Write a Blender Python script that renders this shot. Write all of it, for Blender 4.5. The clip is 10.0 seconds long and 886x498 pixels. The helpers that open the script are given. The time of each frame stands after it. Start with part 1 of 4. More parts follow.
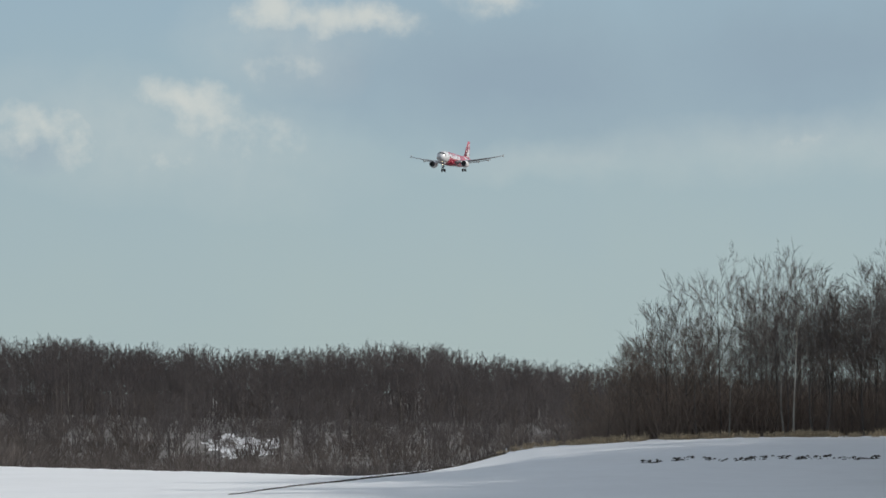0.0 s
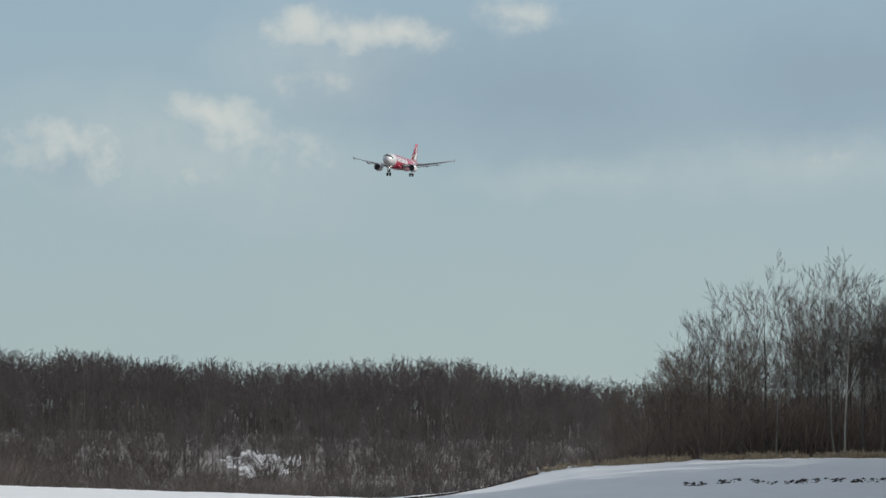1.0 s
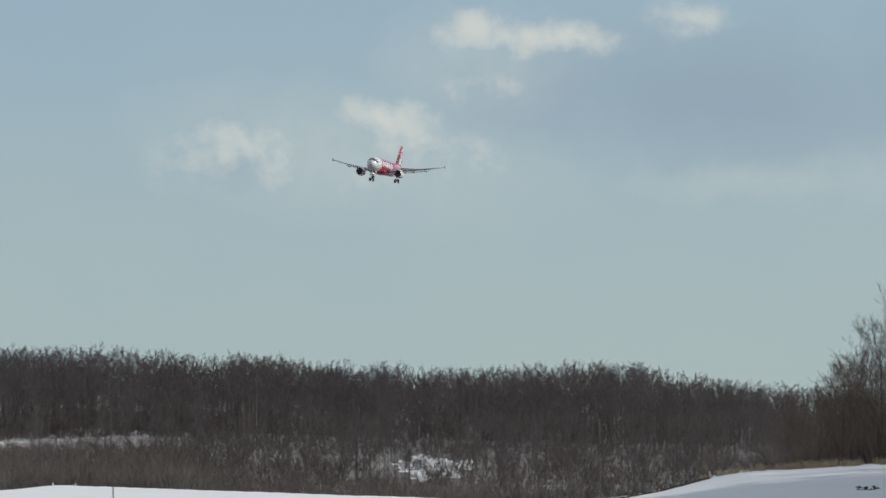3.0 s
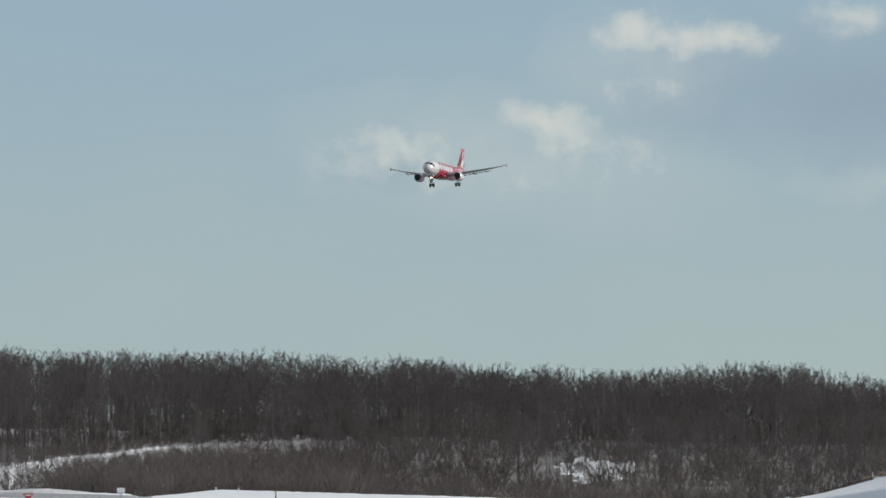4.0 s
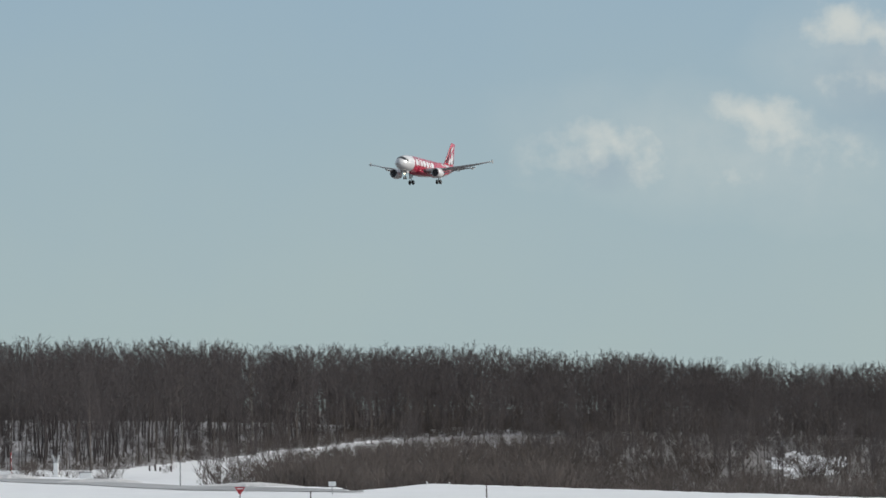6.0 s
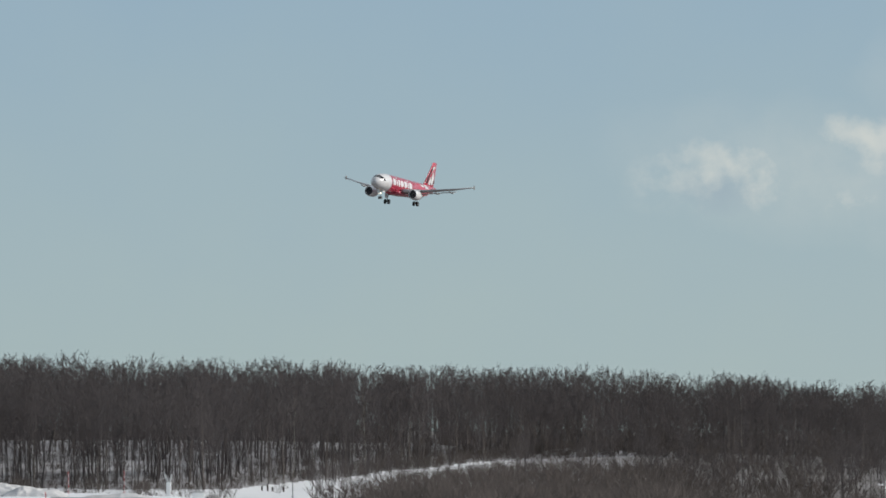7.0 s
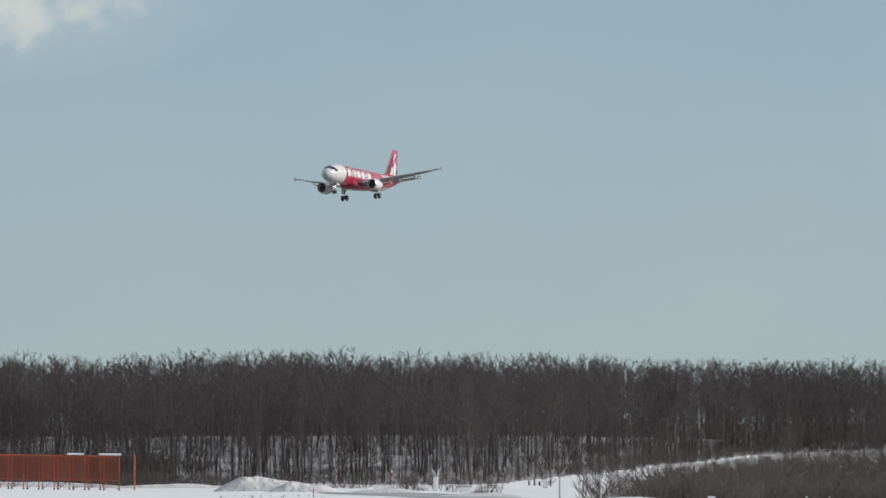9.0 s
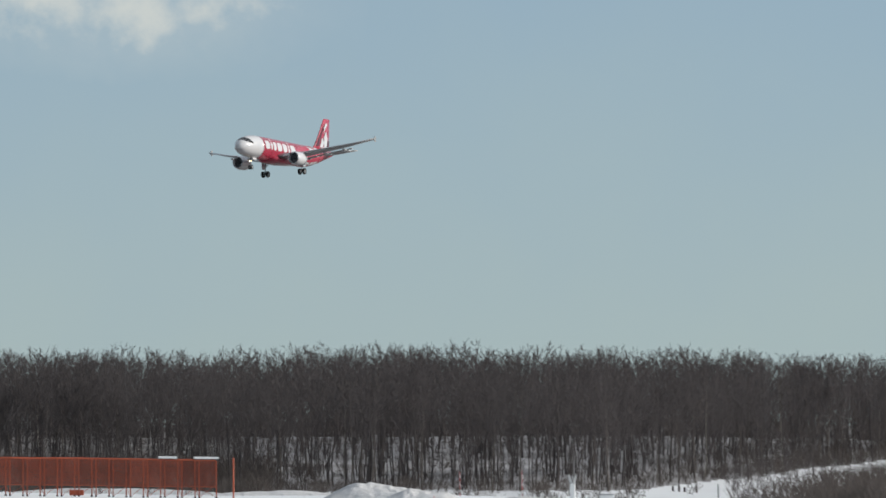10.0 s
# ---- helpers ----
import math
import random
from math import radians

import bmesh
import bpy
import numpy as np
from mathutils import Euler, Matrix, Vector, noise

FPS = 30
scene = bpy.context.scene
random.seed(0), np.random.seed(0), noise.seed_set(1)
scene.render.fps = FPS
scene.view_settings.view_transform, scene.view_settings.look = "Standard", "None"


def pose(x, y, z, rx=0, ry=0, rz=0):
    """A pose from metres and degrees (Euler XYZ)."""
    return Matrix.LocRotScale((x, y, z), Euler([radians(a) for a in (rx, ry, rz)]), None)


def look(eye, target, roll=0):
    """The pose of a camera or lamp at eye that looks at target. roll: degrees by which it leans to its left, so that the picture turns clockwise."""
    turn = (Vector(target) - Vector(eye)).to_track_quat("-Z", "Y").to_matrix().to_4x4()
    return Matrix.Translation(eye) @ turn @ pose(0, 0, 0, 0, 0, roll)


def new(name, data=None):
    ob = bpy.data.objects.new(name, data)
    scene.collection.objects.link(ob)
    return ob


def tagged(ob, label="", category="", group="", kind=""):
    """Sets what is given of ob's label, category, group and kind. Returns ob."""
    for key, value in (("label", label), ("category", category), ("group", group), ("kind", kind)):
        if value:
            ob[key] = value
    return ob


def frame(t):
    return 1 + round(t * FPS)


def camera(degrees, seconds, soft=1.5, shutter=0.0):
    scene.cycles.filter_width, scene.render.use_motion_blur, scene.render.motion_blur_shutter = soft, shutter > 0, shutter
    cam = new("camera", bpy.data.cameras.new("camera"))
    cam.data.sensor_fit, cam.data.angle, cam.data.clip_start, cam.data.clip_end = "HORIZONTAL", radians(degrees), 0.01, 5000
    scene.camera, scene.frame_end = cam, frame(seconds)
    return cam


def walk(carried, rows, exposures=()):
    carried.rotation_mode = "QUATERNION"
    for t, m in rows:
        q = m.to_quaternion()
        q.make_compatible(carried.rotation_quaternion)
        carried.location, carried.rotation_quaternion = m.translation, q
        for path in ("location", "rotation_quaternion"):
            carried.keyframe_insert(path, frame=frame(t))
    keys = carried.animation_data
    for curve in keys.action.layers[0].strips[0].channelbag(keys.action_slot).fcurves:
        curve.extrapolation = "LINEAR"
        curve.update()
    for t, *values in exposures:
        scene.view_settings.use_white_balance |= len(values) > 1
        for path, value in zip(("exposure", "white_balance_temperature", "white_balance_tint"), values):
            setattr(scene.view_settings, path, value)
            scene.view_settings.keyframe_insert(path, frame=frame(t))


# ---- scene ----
CAMERA = (  # seconds, x, y, z, pitch, roll, yaw
    (0, -0.36, -15.75, 4.25, 1.791, -0.223, -1.322),
    (0.1, -0.28, -12.25, 4.25, 1.844, -0.214, -1.288),
    (0.2, -0.19, -8.75, 4.25, 1.903, -0.208, -1.255),
    (0.3, -0.11, -5.25, 4.25, 1.96, -0.201, -1.222),
    (0.4, -0.04, -1.75, 4.25, 2.009, -0.19, -1.187),
    (0.5, 0, 0, 4.25, 2.041, -0.17, -1.152),
    (0.6, 0, 0, 4.25, 2.052, -0.137, -1.122),
    (1, 0, 0, 4.25, 1.995, 0.024, -0.957),
    (1.5, 0, 0, 4.25, 1.904, -0.016, -0.302),
    (2, 0, 0, 4.25, 1.893, 0.075, 0.066),
    (3.5, 0, 0, 4.25, 2.103, -0.155, 2.188),
    (4, 0, 0, 4.25, 2.086, -0.335, 3.251),
    (4.5, 0, 0, 4.25, 2.023, -0.348, 3.875),
    (5, 0, 0, 4.25, 1.99, -0.393, 4.454),
    (6.5, 0, 0, 4.25, 2.109, -0.113, 6.656),
    (7, 0, 0, 4.25, 2.297, 0.016, 7.359),
    (7.5, 0, 0, 4.25, 2.206, -0.113, 8.238),
    (8, 0, 0, 4.25, 2.077, -0.198, 8.995),
    (8.5, 0, 0, 4.25, 2.155, -0.287, 9.92),
    (8.9, 0, 0, 4.25, 2.228, -0.235, 10.577),
    (9, 0, 0, 4.25, 2.232, -0.233, 10.726),
    (9.1, -0.23, 1.18, 4.25, 2.221, -0.251, 10.863),
    (9.2, -0.86, 4.42, 4.25, 2.197, -0.284, 10.988),
    (9.3, -1.56, 7.95, 4.25, 2.168, -0.32, 11.109),
    (9.4, -2.28, 11.48, 4.25, 2.143, -0.349, 11.237),
    (9.5, -3.02, 15, 4.25, 2.132, -0.361, 11.381),
    (9.6, -3.78, 18.52, 4.25, 2.139, -0.352, 11.543),
    (9.7, -4.57, 22.03, 4.25, 2.158, -0.329, 11.72),
    (9.8, -5.38, 25.54, 4.25, 2.184, -0.298, 11.903),
    (9.9, -6.22, 29.04, 4.25, 2.213, -0.265, 12.089),
    (10, -7.08, 32.54, 4.25, 2.237, -0.236, 12.271),
)
cam = camera(11.2, 10.0, soft=1.6, shutter=0.25)
walk(cam, [(r[0], pose(r[1], r[2], r[3], 90 + r[4], 0, r[6]) @ pose(0, 0, 0, 0, 0, r[5])) for r in CAMERA], exposures=[(0, 0.0), (10, 0.0)])

EYE = 4.25       # height of the viewpoint over the snowfield
F = 8000.0       # bearings and drops below are in 1/8000 rad
HOR = 265.0      # the level line

# ---------------------------------------------------------------- world, sun
SUN_AZ, SUN_EL = radians(72), radians(21)
world = bpy.data.worlds.new("sky")
scene.world = world
world.use_nodes = True


def build_sky():
    nt = world.node_tree
    nd, ln = nt.nodes, nt.links
    nd.clear()
    out = nd.new("ShaderNodeOutputWorld")
    bg = nd.new("ShaderNodeBackground")
    bg.inputs["Strength"].default_value = 0.1
    sky = nd.new("ShaderNodeTexSky")
    sky.sky_type = "NISHITA"
    sky.sun_disc = False
    sky.sun_elevation, sky.sun_rotation = SUN_EL, SUN_AZ
    sky.air_density, sky.dust_density, sky.ozone_density = 1.0, 0.6, 1.5

    def maths(op, a, b=None, c=None):
        n = nd.new("ShaderNodeMath")
        n.operation = op
        for i, v in enumerate((a, b, c)):
            if v is None:
                continue
            if isinstance(v, (int, float)):
                n.inputs[i].default_value = v
            else:
                ln.new(v, n.inputs[i])
        return n.outputs[0]

    def mix(fac, a, b):
        n = nd.new("ShaderNodeMix")
        n.data_type = "RGBA"
        for sock, v in ((n.inputs[0], fac), (n.inputs[6], a), (n.inputs[7], b)):
            if isinstance(v, (int, float, tuple)):
                sock.default_value = v
            else:
                ln.new(v, sock)
        return n.outputs[2]

    co = nd.new("ShaderNodeTexCoord").outputs["Generated"]
    sep = nd.new("ShaderNodeSeparateXYZ")
    ln.new(co, sep.inputs[0])
    az = maths("ARCTAN2", sep.outputs[0], sep.outputs[1])
    el = maths("ARCSINE", sep.outputs[2])
    flat = nd.new("ShaderNodeCombineXYZ")
    ln.new(az, flat.inputs[0])
    ln.new(el, flat.inputs[1])

    def noise_at(scale, detail, rough=0.55):
        n = nd.new("ShaderNodeTexNoise")
        n.inputs["Scale"].default_value = scale
        n.inputs["Detail"].default_value = detail
        n.inputs["Roughness"].default_value = rough
        ln.new(flat.outputs[0], n.inputs["Vector"])
        return n.outputs

    # ragged cloud edges: the blobs are laid out in a warped plane
    warp = noise_at(80, 5, 0.58)
    sub = nd.new("ShaderNodeVectorMath")
    sub.operation = "MULTIPLY_ADD"
    ln.new(warp["Color"], sub.inputs[0])
    sub.inputs[1].default_value = (0.016, 0.011, 0)
    add = nd.new("ShaderNodeVectorMath")
    ln.new(flat.outputs[0], add.inputs[0])
    add.inputs[1].default_value = (-0.008, -0.0055, 0)
    ln.new(add.outputs[0], sub.inputs[2])
    warped = sub.outputs[0]

    def blob(x, y, w, h, tilt=0.0):
        m = nd.new("ShaderNodeMapping")
        m.vector_type = "TEXTURE"
        m.inputs["Location"].default_value = (x / F, (HOR - y) / F, 0)
        m.inputs["Rotation"].default_value = (0, 0, radians(tilt))
        m.inputs["Scale"].default_value = (w / F, h / F, 1)
        ln.new(warped, m.inputs["Vector"])
        g = nd.new("ShaderNodeTexGradient")
        g.gradient_type = "SPHERICAL"
        ln.new(m.outputs[0], g.inputs[0])
        return g.outputs["Fac"]

    def cloud(parts):
        total = None
        for x, y, w, h, tilt, gain in parts:
            v = maths("MULTIPLY", blob(x, y, w, h, tilt), gain)
            total = v if total is None else maths("MAXIMUM", total, v)
        return total

    fine = noise_at(95, 6, 0.6)["Fac"]
    body = maths("MULTIPLY_ADD", fine, 1.7, -0.85)
    puff = nd.new("ShaderNodeMapRange")
    puff.interpolation_type = "SMOOTHSTEP"
    ln.new(maths("MULTIPLY_ADD", body, maths("MINIMUM", maths("MULTIPLY", cloud(BRIGHT), 3.0), 1.0), cloud(BRIGHT)), puff.inputs["Value"])
    puff.inputs["From Min"].default_value, puff.inputs["From Max"].default_value = 0.0, 1.15
    soft = maths("MULTIPLY", cloud(SOFT), maths("MULTIPLY_ADD", fine, 1.2, 0.1))
    bright = maths("MAXIMUM", maths("MULTIPLY", puff.outputs[0], 0.88), soft)
    dark = maths("MINIMUM", cloud(DARK), 1.0)
    veil_noise = noise_at(22, 5)["Fac"]
    # pale haze that thickens towards the horizon
    tone = maths("MINIMUM", maths("MAXIMUM", maths("MULTIPLY_ADD", veil_noise, 0.4, maths("MULTIPLY_ADD", el, 9.5, -0.2)), 0.0), 1.0)
    veil = mix(tone, HAZE_LOW, HAZE_HIGH)
    thick = maths("MINIMUM", maths("MAXIMUM", maths("MULTIPLY_ADD", el, -1.1, 1.05), 0.6), 0.92)
    over = maths("MINIMUM", maths("MAXIMUM", maths("MULTIPLY_ADD", el, 5.0, -0.6), 0.0), 1.0)
    veil = mix(over, veil, HAZE_TOP)
    col = mix(thick, sky.outputs[0], veil)
    col = mix(dark, col, GREY)
    col = mix(bright, col, WHITE)
    ln.new(col, bg.inputs["Color"])
    ln.new(bg.outputs[0], out.inputs[0])


HAZE_LOW = (3.85, 4.85, 4.95, 1)
HAZE_HIGH = (2.95, 4.2, 5.25, 1)
HAZE_TOP = (4.4, 4.65, 4.7, 1)
GREY = (2.9, 3.85, 4.6, 1)
WHITE = (6.1, 6.4, 6.1, 1)
# bearing, drop, half width, half height, tilt, strength
BRIGHT = ((-112, -402, 110, 62, -6, 1.1), (-30, -396, 120, 55, -6, 1.1), (75, -388, 105, 42, -4, 1.1), (-112, -318, 110, 70, 0, 0.6), (-265, -236, 150, 66, -16, 1.05), (-190, -200, 230, 95, -16, 0.6),
          (-530, -203, 140, 58, -10, 1.05), (-460, -172, 70, 66, -30, 0.8), (-615, -178, 120, 75, 0, 0.6), (-312, -145, 110, 55, 0, 0.55), (275, -436, 120, 46, 0, 0.9),
          (820, -176, 440, 50, 4, 0.35), (-2265, -468, 190, 85, 4, 1.05), (-2420, -485, 230, 100, 0, 1.0), (-2110, -482, 200, 62, 0, 0.7))
# the thin bright haze round them
SOFT = ((-330, -185, 470, 140, -8, 0.42), (-100, -350, 220, 130, 0, 0.4), (820, -165, 560, 80, 3, 0.4), (400, -140, 300, 45, 0, 0.35), (-2260, -470, 420, 130, 0, 0.42))
DARK = ((330, -290, 520, 165, -4, 1.2), (850, -320, 560, 175, 4, 1.2), (20, -300, 240, 125, 0, 0.9), (-535, -160, 80, 42, 0, 0.6), (-105, -365, 70, 34, 0, 0.4))
build_sky()

sun = new("sun", bpy.data.lights.new("sun", "SUN"))
sun.data.energy, sun.data.angle, sun.data.color = 4.0, radians(0.6), (1.0, 0.95, 0.87)
sun.matrix_world = look((0, 0, 0), (-math.sin(SUN_AZ) * math.cos(SUN_EL), -math.cos(SUN_AZ) * math.cos(SUN_EL), -math.sin(SUN_EL)))


# ---------------------------------------------------------------- materials
def material(name, colour, rough=0.7, metal=0.0, vary=0.0, scale=1.0, bump=0.0, second=None, per_object=0.0, per_island=0.0, glow=0.0, coat=0.0, bump_dist=0.02, thin=0.0):
    m = bpy.data.materials.new(name)
    m.use_nodes = True
    nd, ln = m.node_tree.nodes, m.node_tree.links
    b = nd["Principled BSDF"]
    b.inputs["Roughness"].default_value = rough
    b.inputs["Metallic"].default_value = metal
    b.inputs["Coat Weight"].default_value, b.inputs["Coat Roughness"].default_value = coat, 0.1
    b.inputs["Base Color"].default_value = (*colour, 1)
    if glow:
        b.inputs["Emission Color"].default_value = (*colour, 1)
        b.inputs["Emission Strength"].default_value = glow
    geo = nd.new("ShaderNodeNewGeometry")
    tc = nd.new("ShaderNodeTexCoord")
    if vary or second:
        n1 = nd.new("ShaderNodeTexNoise")
        n1.inputs["Scale"].default_value, n1.inputs["Detail"].default_value = scale, 6
        ln.new(tc.outputs["Object"], n1.inputs["Vector"])
        n2 = nd.new("ShaderNodeTexNoise")
        n2.inputs["Scale"].default_value, n2.inputs["Detail"].default_value = scale * 0.13, 3
        ln.new(tc.outputs["Object"], n2.inputs["Vector"])
        mean = nd.new("ShaderNodeMath")
        mean.operation = "MULTIPLY_ADD"
        ln.new(n1.outputs["Fac"], mean.inputs[0])
        mean.inputs[1].default_value = 0.5
        half = nd.new("ShaderNodeMath")
        half.operation = "MULTIPLY"
        ln.new(n2.outputs["Fac"], half.inputs[0])
        half.inputs[1].default_value = 0.5
        ln.new(half.outputs[0], mean.inputs[2])
        fac = mean.outputs[0]
        for on, sock in ((per_object, "obj"), (per_island, "isl")):
            if not on:
                continue
            src = nd.new("ShaderNodeObjectInfo").outputs["Random"] if sock == "obj" else geo.outputs["Random Per Island"]
            k = nd.new("ShaderNodeMath")
            k.operation = "MULTIPLY_ADD"
            ln.new(src, k.inputs[0])
            k.inputs[1].default_value = on
            ln.new(fac, k.inputs[2])
            s = nd.new("ShaderNodeMath")
            s.operation = "SUBTRACT"
            ln.new(k.outputs[0], s.inputs[0])
            s.inputs[1].default_value = on / 2
            fac = s.outputs[0]
        ramp = nd.new("ShaderNodeValToRGB")
        ramp.color_ramp.elements[0].position, ramp.color_ramp.elements[1].position = 0.3, 0.7
        a = tuple(max(0, c * (1 - vary)) for c in colour)
        z = second or tuple(min(1, c * (1 + vary)) for c in colour)
        ramp.color_ramp.elements[0].color, ramp.color_ramp.elements[1].color = (*a, 1), (*z, 1)
        ln.new(fac, ramp.inputs[0])
        ln.new(ramp.outputs[0], b.inputs["Base Color"])
        if bump:
            bp = nd.new("ShaderNodeBump")
            bp.inputs["Strength"].default_value, bp.inputs["Distance"].default_value = bump, bump_dist
            ln.new(n1.outputs["Fac"], bp.inputs["Height"])
            ln.new(bp.outputs[0], b.inputs["Normal"])
        if thin:
            tl, mx = nd.new("ShaderNodeBsdfTranslucent"), nd.new("ShaderNodeMixShader")
            ln.new(ramp.outputs[0], tl.inputs["Color"])
            mx.inputs[0].default_value = thin
            ln.new(b.outputs[0], mx.inputs[1])
            ln.new(tl.outputs[0], mx.inputs[2])
            ln.new(mx.outputs[0], nd["Material Output"].inputs[0])
    return m


SNOW = material("snow", (0.83, 0.85, 0.88), 0.6, vary=0.05, scale=0.9, bump=0.5, bump_dist=0.12)
# greyer than SNOW all over, for the ploughed heaps
GREY_SNOW = material("grey_snow", (0.62, 0.62, 0.63), 0.7, vary=0.16, scale=2.2, bump=0.8, bump_dist=0.2)
ROAD = material("cleared_road", (0.30, 0.31, 0.33), 0.8, vary=0.3, scale=0.6, bump=0.2, second=(0.5, 0.51, 0.53))
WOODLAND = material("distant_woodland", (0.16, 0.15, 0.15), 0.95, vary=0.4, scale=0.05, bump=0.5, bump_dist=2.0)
# woodland snow with litter; the trees' shade is mixed into its grey
SHADED_FLOOR = material("shaded_forest_floor", (0.17, 0.155, 0.15), 0.95, vary=0.4, scale=0.8, bump=0.6, bump_dist=0.15, second=(0.43, 0.43, 0.45))
# a darker mix of the same floor
DARK_FLOOR = material("dark_forest_floor", (0.085, 0.074, 0.068), 0.95, vary=0.4, scale=0.8, bump=0.6, bump_dist=0.15, second=(0.27, 0.26, 0.26))
BARK = material("bark", (0.10, 0.086, 0.078), 0.9, vary=0.35, scale=3.0, bump=0.4, per_object=0.5)
TWIG = material("twig", (0.105, 0.088, 0.081), 0.9, vary=0.4, scale=0.7, per_object=0.5, per_island=0.4)
BIRCH = material("birch_bark", (0.27, 0.25, 0.22), 0.8, vary=0.45, scale=4.0, bump=0.3, per_object=0.3)
FAR_TWIG = material("far_twig", (0.101, 0.090, 0.091), 0.95, vary=0.25, scale=0.12, per_island=0.06, thin=0.45)
BRUSH = material("brush", (0.102, 0.088, 0.082), 0.95, vary=0.45, scale=0.25, per_island=0.25, thin=0.45)
UNDER = material("undergrowth", (0.15, 0.115, 0.094), 0.95, vary=0.35, scale=0.25, per_island=0.3)
DRY = material("dry_grass", (0.38, 0.30, 0.20), 0.9, vary=0.4, scale=2.0, per_island=0.5)
EARTH = material("bare_earth", (0.05, 0.042, 0.035), 0.95, vary=0.4, scale=3.0, bump=0.5)
ORANGE = material("orange_paint", (0.42, 0.085, 0.035), 0.5, vary=0.2, scale=2.0, per_object=0.2)
ORANGE_DULL = material("orange_mesh", (0.33, 0.07, 0.035), 0.6, vary=0.3, scale=1.5, per_object=0.3)
WHITE_PAINT = material("white_paint", (0.86, 0.86, 0.86), 0.4, vary=0.05, scale=3.0)
GREY_METAL = material("grey_metal", (0.25, 0.26, 0.27), 0.45, 0.6, vary=0.2, scale=3.0)
PALE_METAL = material("pale_metal", (0.55, 0.56, 0.57), 0.5, 0.2, vary=0.15, scale=3.0)
RED_SIGN = material("sign_red", (0.45, 0.03, 0.04), 0.45, vary=0.1, scale=6.0)


def part(name, data, mat, parent=None, label="", at=None, smooth=False):
    """Link a bmesh, a mesh or (vertices, faces) as one mesh object."""
    if isinstance(data, bmesh.types.BMesh):
        me = bpy.data.meshes.new(name)
        data.to_mesh(me)
        data.free()
    elif isinstance(data, tuple):
        me = bpy.data.meshes.new(name)
        me.from_pydata(data[0], [], data[1])
    else:
        me = data
    if mat and not me.materials:
        me.materials.append(mat)
    if smooth:
        me.polygons.foreach_set("use_smooth", [True] * len(me.polygons))
    ob = new(name, me)
    ob.parent = parent
    if at is not None:
        ob.matrix_basis = at
    if label:
        tagged(ob, label)
    return ob


def empty(name, m, label, category, group=""):
    ob = new(name)
    ob.empty_display_size = 0.3
    ob.matrix_basis = m
    return tagged(ob, label, category, group)


def boxes(*items, bevel=0.0):
    """Joined boxes in one bmesh: (x, y, z centre, sizes)."""
    bm = bmesh.new()
    for x, y, z, sx, sy, sz in items:
        bmesh.ops.create_cube(bm, size=1, matrix=Matrix.Translation((x, y, z)) @ Matrix.Diagonal((sx, sy, sz, 1)))
    if bevel:
        bmesh.ops.bevel(bm, geom=bm.edges[:], offset=bevel, segments=1, affect="EDGES")
    return bm


def tube(points, radii, sides=8, cap=True):
    """(vertices, faces) of a round tube along points."""
    v, f = [], []
    n = len(points)
    for i, (p, r) in enumerate(zip(points, radii)):
        p = Vector(p)
        d = (Vector(points[min(i + 1, n - 1)]) - Vector(points[max(i - 1, 0)])).normalized()
        a = d.orthogonal().normalized()
        b = d.cross(a)
        for k in range(sides):
            t = 2 * math.pi * k / sides
            v.append(p + r * (a * math.cos(t) + b * math.sin(t)))
    for i in range(n - 1):
        for k in range(sides):
            f.append((i * sides + k, i * sides + (k + 1) % sides, (i + 1) * sides + (k + 1) % sides, (i + 1) * sides + k))
    if cap:
        f.append(tuple(range(sides))[::-1])
        f.append(tuple(range((n - 1) * sides, n * sides)))
    return v, f


def joined(*pieces):
    v, f = [], []
    for pv, pf in pieces:
        o = len(v)
        v += list(pv)
        f += [tuple(i + o for i in q) for q in pf]
    return v, f


# ---------------------------------------------------------------- the lie of the land
def lerp(x, *pts):
    return float(np.interp(x, [p[0] for p in pts], [p[1] for p in pts]))


def step(a, b, x):
    t = min(1, max(0, (x - a) / (b - a)))
    return t * t * (3 - 2 * t)


def edge_of_field(b):
    return lerp(b, (-2600, 322), (-1750, 318), (-1500, 290), (-1300, 262), (-1010, 248), (-990, 236), (-850, 258), (-635, 243), (34, 209), (300, 236), (400, 300))


def front(b):   # drop at which the wooded slope starts, and drop at its top
    return lerp(b, (-1400, 374), (-1389, 374), (-900, 398), (-200, 415), (300, 425)), lerp(b, (-1400, 284), (-900, 296), (-200, 318), (300, 330))


def slope_height(b, r):
    lo, hi = front(b)
    t = (r - 345) / 135
    drop = lo + (hi - lo) * min(1, max(0, t))
    return EYE - (drop - HOR) / F * r


def tree_line(b):    # drop of the line along which the trees begin
    return lerp(b, (-1400, 372), (-1389, 369), (-1134, 341), (-934, 321), (-734, 313), (-500, 318), (-200, 330), (200, 345))


def wood_edge(b):    # and its range
    lo, hi = front(b)
    return 345 + 135 * min(0.9, max(0, (lo - tree_line(b)) / (lo - hi)))


def clearing(b, r):    # over 0 in a small open patch of snow on the slope
    drop = HOR + (EYE - height(b, r)) * F / r
    return 1 - ((b + 195) / 68) ** 2 - ((drop - 367) / 22) ** 2


def mound_crest(b):
    return lerp(b, (20, 0), (140, 0.05), (220, 0.32), (305, 0.74), (368, 1.06), (567, 1.42), (828, 1.58), (1100, 1.6))


